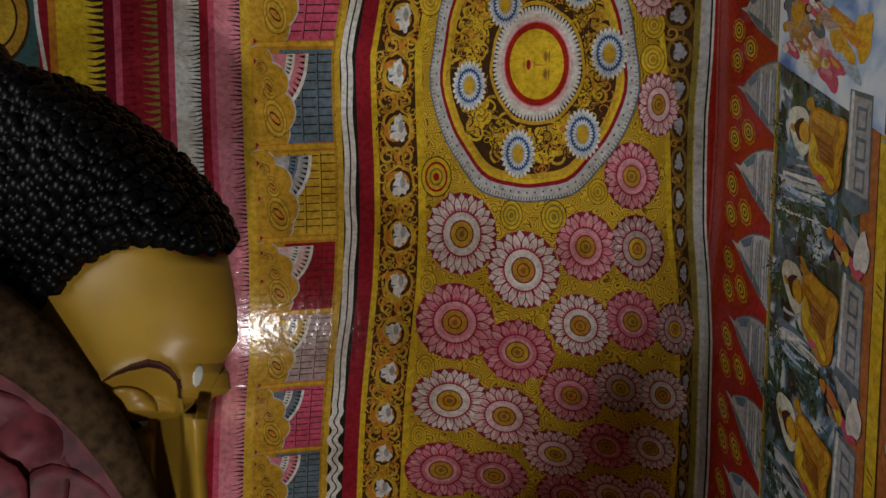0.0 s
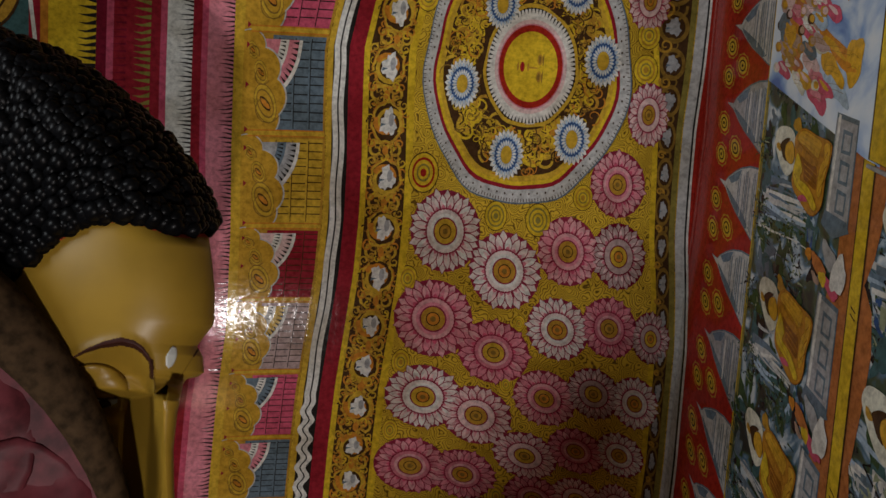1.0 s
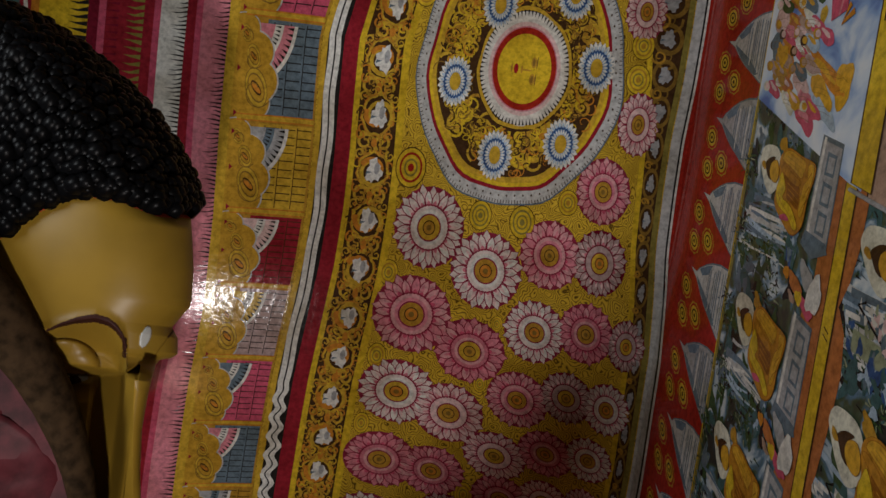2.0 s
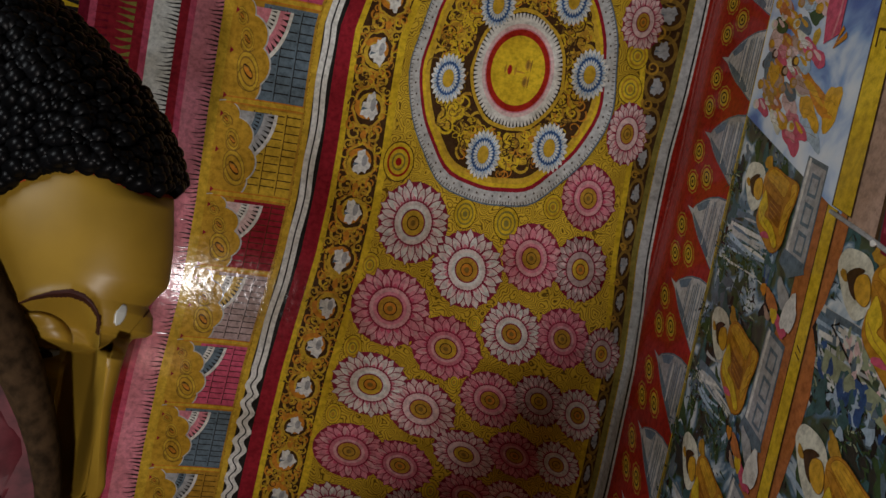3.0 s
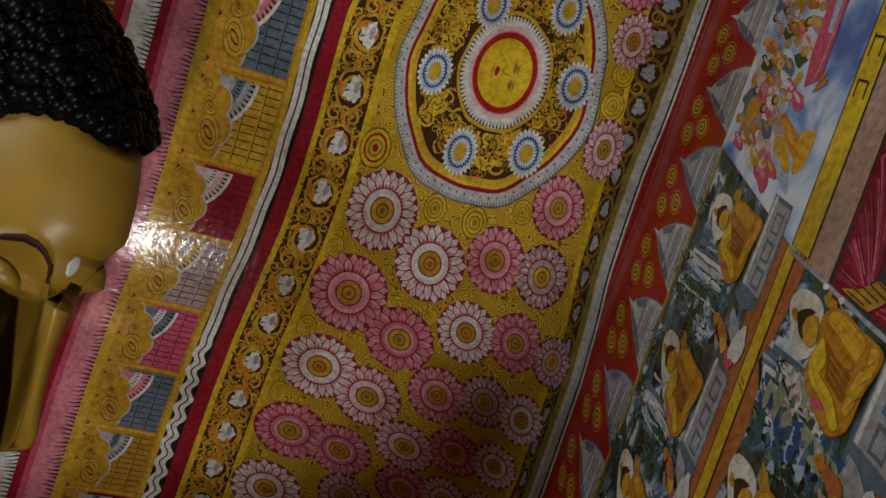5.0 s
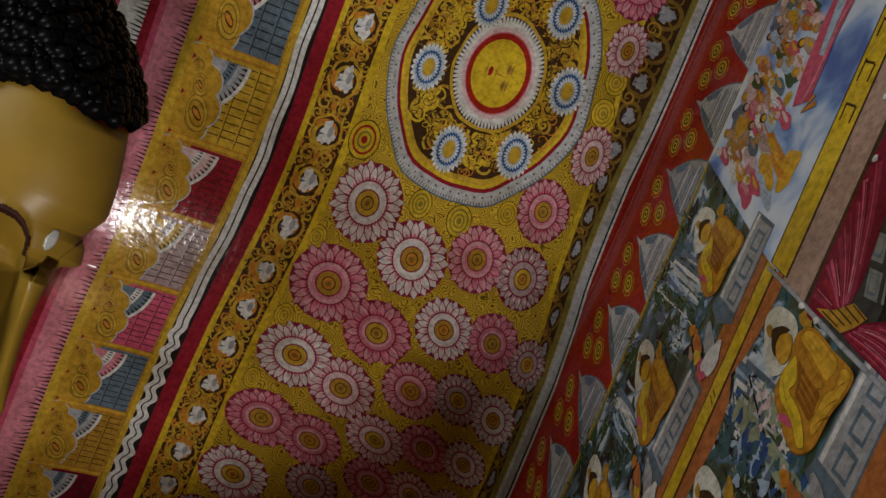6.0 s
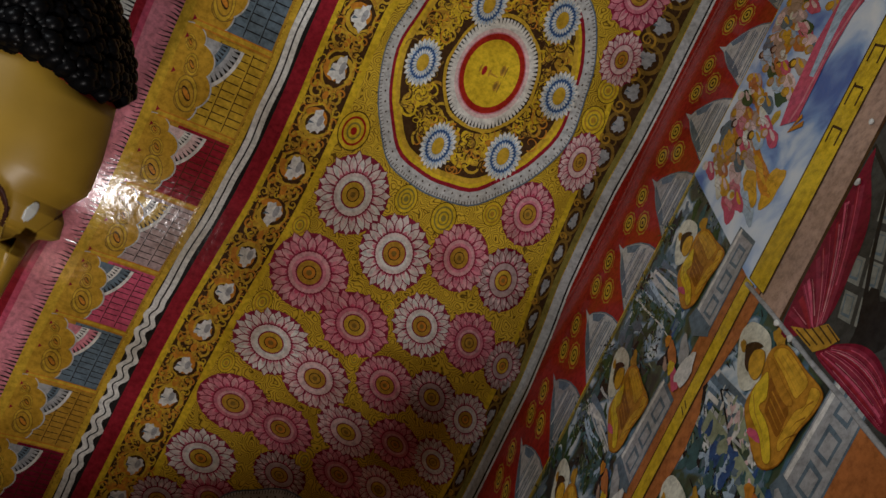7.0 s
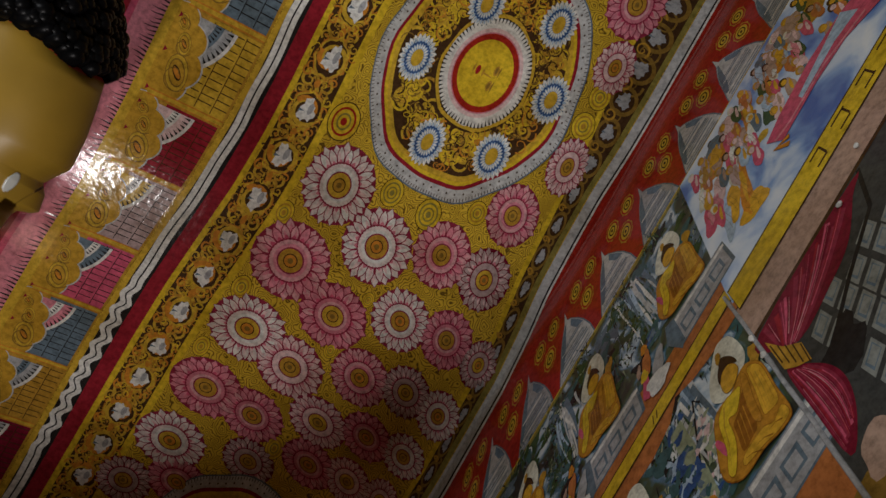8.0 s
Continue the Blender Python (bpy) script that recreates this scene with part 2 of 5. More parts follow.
def pierced_wall(name, ys, zs, hole, x0, x1):
    """A wall laid out in blocks, one of which is left open."""
    bm = bmesh.new()
    for i in range(len(ys) - 1):
        for j in range(len(zs) - 1):
            if (i, j) != hole:
                lo, hi = (x0, ys[i], zs[j]), (x1, ys[i + 1], zs[j + 1])
                bmesh.ops.create_cube(bm, size=1, matrix=Matrix.Translation([(a + c) / 2 for a, c in zip(lo, hi)]) @ Matrix.Diagonal((*[c - a for a, c in zip(lo, hi)], 1)))
    bmesh.ops.remove_doubles(bm, verts=bm.verts[:], dist=1e-5)
    twins = {}
    for f in bm.faces:
        twins.setdefault(tuple(round(v, 4) for v in f.calc_center_median()), []).append(f)
    bmesh.ops.delete(bm, geom=[f for fs in twins.values() if len(fs) > 1 for f in fs], context="FACES")
    return part(name, bm, PLASTER, None)


tagged(box("wall_south", (XL - 0.15, Y0 - 0.15, 0), (XW + 0.15, Y0, TOP + 0.1), PLASTER), "dull plaster end wall", "wall", kind="structure")
# The opening is unseen too, added only to house the fill lamp.
tagged(pierced_wall("wall_west", (Y0, -1.05, -0.05, Y1), (0.0, 0.70, 1.70, TOP), (1, 1), XL - 0.15, XL), "dull plaster wall behind the lying statue, with an added opening for the fill lamp", "wall", kind="structure")
tagged(box("wall_north", (XL - 0.15, Y1, 0), (XW + 0.15, Y1 + 0.15, TOP), PLASTER), "dull plaster end wall", "wall", kind="structure")

# ---- painted vault ----
LO, HI = -0.9, 2.6
wob_l = table([(-0.3, 0.03), (0.07, 0.019), (0.21, -0.005), (0.35, 0.001), (0.5, 0.01), (0.64, 0.014), (0.78, 0.011), (0.93, -0.002), (1.08, -0.015), (1.22, -0.021), (1.35, -0.024), (1.8, -0.03)])
wob_p = table([(-0.2, -0.02), (0.07, -0.015), (0.27, -0.009), (0.48, -0.001), (0.68, 0.01), (0.91, 0.015), (1.12, 0.002), (1.31, -0.002), (1.8, 0.0)])
edge_b = table([(-0.2, 0.385), (0.07, 0.403), (0.2, 0.42), (0.33, 0.43), (0.46, 0.438), (0.59, 0.445), (0.72, 0.462), (0.85, 0.472), (1.12, 0.477), (1.24, 0.472), (1.7, 0.47)])
edge_g = table([(-0.2, 0.526), (0.06, 0.528), (0.19, 0.527), (0.32, 0.522), (0.45, 0.524), (0.58, 0.528), (0.7, 0.541), (0.83, 0.551), (1.1, 0.554), (1.21, 0.552), (1.7, 0.548)])


def left(x):
    return lambda y: x + wob_l(y)


def pinkish(x):
    return lambda y: x + wob_p(y)


def rim(d):
    return lambda y: min(XW, edge_g(y) + d)


def painted_lines():
    b = Brush(on_vault)
    b.band(left(-0.312), left(-0.297), LO, HI, YELLOW)
    b.band(left(-0.195), left(-0.176), LO, HI, YELLOW, 2)
    b.band(left(-0.3525), left(-0.312), LO, HI, CRIMSON)
    b.band(left(-0.406), left(-0.392), LO, HI, GOLD, 2)
    b.done("yellow_line_band", ceiling, "yellow and crimson painted border lines")
    s = Brush(on_vault)
    s.band(left(-0.393), left(-0.35), LO, HI, BLACK, 1)

    def wavy(x):
        def f(y):
            k = max(0.0, min(1, (y - 1.08) / 0.08)) * max(0.0, min(1, (1.62 - y) / 0.1))
            return x + wob_l(y) + 0.0075 * k * math.sin(y * math.tau / 0.05) + 0.002 * math.sin(y * 31)
        return f
    s.band(wavy(-0.390), wavy(-0.3765), LO, HI, WHITE, 2, 0.008)
    s.band(wavy(-0.3725), wavy(-0.360), LO, HI, WHITE, 2, 0.008)
    s.done("striped_band", ceiling, "white stripes on black, breaking into waves")
    g = Brush(on_vault)
    g.band(edge_b, lambda y: edge_b(y) + 0.012, LO, HI, YELLOW, 2)
    g.band(rim(-0.045), rim(-0.028), LO, HI, OLIVE, 1)
    g.band(rim(-0.026), rim(-0.004), LO, HI, SILVER, 2)
    g.band(rim(-0.006), rim(-0.002), LO, HI, BLACK, 3)
    g.band(rim(-0.002), rim(0.0025), LO, HI, WHITE, 3)
    g.band(rim(0.002), lambda y: XW, LO, HI, RED, 2)
    g.done("grey_edge_band", ceiling, "grey and olive edge line with thin white rim")


def leaf(b, c, sx, sy, layer, turn, tone=None):
    pts = []
    for i in range(22):
        a = math.tau * i / 22
        r = 0.84 + 0.15 * math.sin(3 * a + turn) + 0.13 * math.sin(8 * a + turn)
        pts.append((c[0] + sx * r * math.cos(a), c[1] + sy * r * math.sin(a)))
    b.poly(pts, tone or WHITE, layer)
    b.disc((c[0] + sx * 0.3, c[1] - sy * 0.2), sx * 0.3, sy * 0.45, GREY, layer + 1, 10)
    b.poly([(c[0] - sx * 0.9, c[1] + sy * 0.3), (c[0] - sx * 0.2, c[1] + sy * 0.1), (c[0] - sx * 0.8, c[1] + sy * 0.05)], SLATE, layer + 1)


def scroll_borders():
    ys, y, k = [], -0.45, 0
    for y in (-0.45, -0.31, -0.17, -0.03, 0.112, 0.252, 0.392, 0.533, 0.66, 0.785, 0.91, 1.016, 1.124, 1.229, 1.32, 1.42, 1.515, 1.61, 1.7, 1.8, 1.9):
        ys.append(y)
    ground = Brush(on_vault)
    ground.band(left(-0.297), left(-0.195), LO, HI, BROWN, 1)
    ground.done("dark_border_band", ceiling, "dark border ground")
    for i, y in enumerate(ys):
        b = Brush(on_vault)
        x = -0.246 + wob_l(y)
        h = (ys[i + 1] - y if i + 1 < len(ys) else 0.1) / 2
        w = 0.042
        for j in range(2):
            b.curl((x, y), w * (1.0 - 0.2 * j), 0.6 + j * 2.9, 1.1 * (1 if i % 2 else -1), ORANGE if j else GOLD, 2 + j, 0.014, 1.0)
        frill = lambda a: 1 + 0.05 * math.sin(7 * a + i) + 0.03 * math.sin(11 * a)
        b.ring((x, y), w * 1.04, h * 0.8, 0.84, GOLD, 2, 30, frill)
        b.ring((x, y), w * 1.04, h * 0.8, 0.95, ORANGE, 3, 30, frill)
        rnd = random.Random(i)
        for t in range(22):
            a = math.tau * t / 22 + rnd.uniform(-0.1, 0.1)
            q = (x + 0.046 * rnd.uniform(0.85, 1.08) * math.cos(a), y + h * rnd.uniform(0.7, 1.0) * math.sin(a))
            b.curl(q, rnd.uniform(0.007, 0.014), a + rnd.uniform(-1, 1), rnd.choice((-1, 1)) * rnd.uniform(0.5, 1.0), (YELLOW, ORANGE, OCHRE, BROWN)[t % 4], 4 + 0.02 * t, rnd.uniform(0.002, 0.005))
        for sx in (-1, 1):
            b.curl((x + sx * 0.024, y + h), 0.024, 1.2 + sx, 1.4 * sx, GOLD, 3, 0.011)
            b.curl((x + sx * 0.022, y + h * 0.82), 0.014, 4.2 + sx, -1.3 * sx, OCHRE, 3, 0.008)
            b.curl((x + sx * 0.022, y - h * 0.82), 0.014, 2.2 - sx, 1.3 * sx, OCHRE, 3, 0.008)
            b.curl((x + sx * 0.037, y + h * 0.75), 0.013, 2.2 * sx, 1.2 * sx, ORANGE, 4, 0.006)
            b.curl((x + sx * 0.04, y - h * 0.65), 0.013, -2.0 * sx, -1.2 * sx, GOLD, 4, 0.006)
        b.disc((x, y + h), 0.008, 0.012, ORANGE, 4, 10)
        leaf(b, (x + 0.003, y), 0.024, 0.036 * h / 0.065, 5, i)
        b.done("scroll_motif", ceiling, "white leaf in a gold and orange scroll")
    ground = Brush(on_vault)
    ground.band(lambda y: edge_b(y) + 0.012, rim(-0.04), LO, HI, BROWN, 1)
    ground.done("dark_border_band", ceiling, "dark border ground")
    # Motifs here are laid in darker tones than in the left border.
    for i in range(30):
        y = -0.5 + 0.085 * i
        b = Brush(on_vault)
        m = (edge_b(y) + 0.012 + rim(-0.04)(y)) / 2
        w = (rim(-0.04)(y) - edge_b(y) - 0.012) / 2
        b.ring((m, y), w * 1.0, 0.038, 0.74, UMBER, 2, 20)
        b.curl((m - w * 0.4, y + 0.043), w * 0.5, i + 2, -1.3, OCHRE, 4, 0.006)
        b.curl((m, y + 0.043), w * 0.8, i, 1.3, UMBER, 3, 0.006)
        leaf(b, (m, y), w * 0.55, 0.023, 5, i * 1.7, GREY)
        b.done("scroll_motif", ceiling, "small grey leaf in an umber and ochre scroll")


def petal(c, rx, ry, a, r0, r1, half):
    """An almond petal from radius r0 to r1 about the angle a."""
    pts = []
    for k, w in ((0, 0.5), (0.25, 0.9), (0.5, 1.0), (0.75, 0.66), (0.92, 0.2), (1, 0.0), (0.92, -0.2), (0.75, -0.66), (0.5, -1.0), (0.25, -0.9), (0, -0.5)):
        r, t = r0 + (r1 - r0) * k, a + half * w
        pts.append((c[0] + rx * r * math.cos(t), c[1] + ry * r * math.sin(t)))
    return pts


def lotus(x, y, rx, ry, tone, seed):
    rnd = random.Random(seed)
    light, mid, deep = {"W": (CREAM, PALE, RASP), "P": (BLUSH, PINK, RASP), "D": (DULL, PALE, WINE), "R": (PINK, MAUVE, RASP), "Q": (PALE, BLUSH, RASP)}[tone]
    b = Brush(on_vault)
    c, n, turn = (x, y), rnd.choice((17, 18, 19, 20)), rnd.random()
    b.disc(c, rx * 0.93, ry * 0.93, deep, 2, 40)
    half = math.pi / n
    tip = {"W": WHITE, "P": PINK, "D": DULL, "R": BLUSH, "Q": PALE}[tone]
    for i in range(n):
        j = rnd.uniform(-0.14, 0.14) * half
        lean = rnd.choice((-1, 1)) * half * rnd.uniform(0.15, 0.4)
        # back row: dark edged petals, rose at the root
        a = turn + 2 * half * (i + 0.5) + j
        top = rnd.uniform(0.94, 1.02)
        b.poly(petal(c, rx, ry, a, 0.5, top, half * 1.06), deep, 3)
        b.poly(petal(c, rx, ry, a, 0.5, top - 0.02, half * 0.86), light, 4)
        b.poly(petal(c, rx, ry, a + lean, 0.5, top - rnd.uniform(0.12, 0.2), half * 0.5), mid, 5)
        b.poly(petal(c, rx, ry, a + lean * 0.5, 0.5, 0.68, half * 0.8), deep, 6)
        # front row
        a = turn + 2 * half * i + j
        top = rnd.uniform(0.82, 0.9)
        b.poly(petal(c, rx, ry, a, 0.44, top + 0.03, half * 1.02), deep, 7)
        b.poly(petal(c, rx, ry, a, 0.44, top, half * 0.84), tip if i % 3 == 0 else light, 8)
        b.poly(petal(c, rx, ry, a - lean, 0.44, top - rnd.uniform(0.1, 0.16), half * 0.42), mid, 9)
        b.poly(petal(c, rx, ry, a, 0.44, rnd.uniform(0.57, 0.63), half * 0.7), MAUVE if tone in "WDQ" else ROSE, 10)
    b.disc(c, rx * 0.53, ry * 0.53, deep, 11, 36)
    b.disc(c, rx * 0.50, ry * 0.50, light if tone != "R" else MAUVE, 12, 72, 0.0, 36, 0.03)
    b.disc(c, rx * 0.40, ry * 0.40, tip, 13, 36)
    b.disc(c, rx * 0.32, ry * 0.32, deep, 14, 28)
    b.disc(c, rx * 0.285, ry * 0.285, GOLD if seed % 3 == 0 else OCHRE, 15, 26)
    b.disc(c, rx * 0.17, ry * 0.17, BROWN, 16, 20)
    b.disc(c, rx * 0.145, ry * 0.145, ORANGE if seed % 2 else OCHRE, 17, 18)
    b.disc(c, rx * 0.07, ry * 0.07, UMBER, 18, 12)
    tint = {"W": "white and wine-red", "P": "pink and wine-red", "D": "dull greyish", "R": "deep rose", "Q": "pale pink"}[tone]
    b.done("lotus_motif", ceiling, tint + " painted lotus with a gold heart")


LOTUSES = [(-0.065, 0.654, 0.100, 0.112, "W"), (0.100, 0.735, 0.100, 0.104, "W"), (0.256, 0.661, 0.080, 0.091, "P"), (0.379, 0.649, 0.067, 0.085, "D"),
           (0.361, 0.479, 0.069, 0.086, "P"), (-0.078, 0.879, 0.114, 0.106, "P"), (0.090, 0.943, 0.101, 0.086, "R"), (0.248, 0.856, 0.084, 0.082, "W"),
           (0.373, 0.825, 0.071, 0.078, "R"), (-0.088, 1.083, 0.112, 0.088, "W"), (0.059, 1.112, 0.101, 0.080, "Q"), (0.231, 1.034, 0.086, 0.074, "P"),
           (0.351, 0.993, 0.070, 0.066, "D"), (0.449, 0.989, 0.058, 0.066, "W"), (0.416, 0.304, 0.050, 0.080, "Q"), (0.470, 0.825, 0.046, 0.066, "D"),
           (-0.107, 1.266, 0.108, 0.076, "R"), (0.036, 1.269, 0.095, 0.066, "R"), (0.195, 1.190, 0.090, 0.062, "Q"), (0.322, 1.146, 0.076, 0.058, "R"),
           (0.426, 1.125, 0.062, 0.056, "W"), (-0.120, 1.429, 0.104, 0.074, "W"), (0.087, 1.374, 0.080, 0.058, "D"), (0.228, 1.293, 0.085, 0.058, "R"),
           (0.336, 1.266, 0.070, 0.056, "Q"), (-0.050, 1.515, 0.090, 0.064, "R"), (-0.175, 1.575, 0.080, 0.064, "D"), (0.43, 1.25, 0.050, 0.055, "Q"),
           (0.365, -0.117, 0.075, 0.095, "R"), (0.395, 0.04, 0.050, 0.075, "Q"), (-0.09, -0.19, 0.09, 0.09, "P"), (0.12, -0.24, 0.09, 0.09, "W")]


def medallion(cx, cy, rx, ry, seed):
    rnd = random.Random(seed)
    b = Brush(on_vault)
    c = (cx, cy)

    def wob(a):
        return 1 + 0.013 * math.sin(3 * a + seed) + 0.015 * math.sin(7 * a) + 0.006 * math.sin(13 * a)
    c = (cx - 0.014, cy)
    cx -= 0.014
    rx *= 0.945
    b.ring(c, rx * 1.012, ry * 1.012, 0.9, SLATE, 13, 72, wob)
    b.ring(c, rx, ry, 0.905, SILVER, 14, 72, wob)
    b.ring(c, rx * 0.905, ry * 0.905, 0.965, CRIMSON, 15, 72, wob)
    b.ring(c, rx * 0.875, ry * 0.875, 0.965, YELLOW, 15, 72, wob)
    b.ring(c, rx * 0.845, ry * 0.845, 0.95, GOLD, 16, 72, wob)
    for i in range(72):
        a = math.tau * i / 72
        k = wob(a)
        b.disc((cx + rx * 0.94 * k * math.cos(a), cy + ry * 0.94 * k * math.sin(a)), 0.0022, 0.003, BROWN, 15, 8)
        for d in (0.0, 0.029, 0.058):
            b.ribbon([(cx + rx * r * k * math.cos(a + d), cy + ry * r * k * math.sin(a + d)) for r in (0.998, 0.972)], 0.0018, BROWN, 15)
    n = 72
    b.poly([(cx + rx * 0.88 * wob(math.tau * i / n) * math.cos(math.tau * i / n), cy + ry * 0.88 * wob(math.tau * i / n) * math.sin(math.tau * i / n)) for i in range(n)], BROWN, 13)
    for i in range(250):
        a, r = math.tau * rnd.random(), rnd.uniform(0.48, 0.74)
        b.curl((cx + rx * r * math.cos(a), cy + ry * r * math.sin(a)), rnd.uniform(0.015, 0.03), rnd.uniform(0, 6.3), rnd.choice((-1, 1)) * rnd.uniform(0.8, 1.4), rnd.choice((GOLD, GOLD, OCHRE, YELLOW)), 14 + i % 3, rnd.uniform(0.006, 0.010))
    for i in range(420):
        # veins and lit edges of the foliage
        a, r = math.tau * rnd.random(), rnd.uniform(0.48, 0.77)
        b.curl((cx + rx * r * math.cos(a), cy + ry * r * math.sin(a)), rnd.uniform(0.010, 0.024), rnd.uniform(0, 6.3), rnd.choice((-1, 1)) * rnd.uniform(0.5, 1.2), (BROWN, UMBER, YELLOW, BROWN, ORANGE)[i % 5], 17 + 0.1 * (i % 9), rnd.uniform(0.0025, 0.0045))
    b.done("medallion", ceiling, "round painted sun medallion with a grey beaded rim")
    s = Brush(on_vault)
    cx, rx = cx + 0.016, rx / 0.945
    c = (cx, cy)
    s.disc(c, rx * 0.45, ry * 0.45, BROWN, 17, 48)
    s.ring(c, rx * 0.44, ry * 0.44, 0.93, GOLD, 18, 48, wob)
    s.disc(c, rx * 0.41, ry * 0.41, WHITE, 18, 48)
    for i in range(76):
        a = math.tau * i / 76
        s.poly([(cx + rx * r * wob(a) * math.cos(a + d), cy + ry * r * wob(a) * math.sin(a + d)) for r, d in ((0.412, -0.022), (0.412, 0.022), (0.365, 0.0))], BLACK, 19)
    s.disc(c, rx * 0.315, ry * 0.315, PALE, 20, 48)
    s.disc(c, rx * 0.335, ry * 0.335, PALE, 19.6, 48)
    s.disc(c, rx * 0.305, ry * 0.305, PINK, 20.5, 48)
    s.disc(c, rx * 0.295, ry * 0.295, RED, 21, 48)
    s.disc(c, rx * 0.25, ry * 0.25, YELLOW, 22, 40)
    # plain marks on the disc
    for k, (dx, dy, u, v, m) in enumerate(((0.085, -0.055, 0.026, 0.04, OCHRE), (0.085, 0.065, 0.026, 0.04, OCHRE), (0.083, -0.055, 0.012, 0.026, UMBER), (0.083, 0.065, 0.012, 0.026, UMBER), (0.115, -0.055, 0.006, 0.045, UMBER),
                                           (0.115, 0.065, 0.006, 0.045, UMBER), (0.02, 0.005, 0.055, 0.007, OCHRE), (-0.02, 0.005, 0.01, 0.03, OCHRE), (-0.075, 0.005, 0.022, 0.036, RED), (-0.075, 0.005, 0.004, 0.036, WINE), (-0.115, 0.005, 0.01, 0.03, OCHRE))):
        s.disc((cx + rx * dx, cy + ry * dy), rx * u, ry * v, m, 23 + 0.1 * k, 14)
    s.done("sun_disc", ceiling, "yellow sun disc in red and white rings")


def blue_flower(x, y, rx, ry):
    b = Brush(on_vault)
    c, n = (x, y), 24
    b.disc(c, rx * 0.9, ry * 0.9, SLATE, 18, 30)
    for i in range(n):
        a = math.tau * i / n
        b.poly(petal(c, rx, ry, a, 0.6, 1.0, math.pi / n * 0.95), WHITE, 19)
        b.poly(petal(c, rx, ry, a, 0.6, 0.84, math.pi / n * 0.6), SKY, 20)
    b.disc(c, rx * 0.70, ry * 0.70, BLUE, 21, 48, 0.0, 24, 0.1)
    for i in range(n):
        b.poly(petal(c, rx, ry, math.tau * (i + 0.5) / n, 0.3, 0.60, math.pi / n), SKY, 22)
        b.poly(petal(c, rx, ry, math.tau * (i + 0.5) / n, 0.36, 0.56, math.pi / n * 0.6), WHITE, 23)
    b.disc(c, rx * 0.32, ry * 0.36, GOLD, 24, 20)
    b.done("blue_flower_motif", ceiling, "small blue and white painted flower")


def rosette(x, y, rx, ry, tone):
    b = Brush(on_vault)
    c = (x, y)
    for k, (r, m) in enumerate(((1.0, BROWN), (0.94, YELLOW), (0.74, tone), (0.62, YELLOW), (0.44, OLIVE), (0.34, YELLOW), (0.2, tone))):
        b.disc(c, rx * r, ry * r, m, 2 + k, 24)
    b.done("rosette_motif", ceiling, "ringed yellow painted rosette")


# ---- pavilion band and aura stripes ----
UNITS = [(-0.53, GOLD, GREY), (-0.30, CRIMSON, PALE), (-0.07, ROSE, GREY), (0.185, SLATE, PINK), (0.44, GOLD, GREY), (0.67, CRIMSON, PALE), (0.855, DULL, GOLD), (1.04, ROSE, SLATE), (1.21, SLATE, PINK),
         (1.375, OCHRE, GREY), (1.54, WINE, GREY), (1.70, SLATE, PINK), (1.86, GOLD, GREY), (2.02, CRIMSON, PALE)]


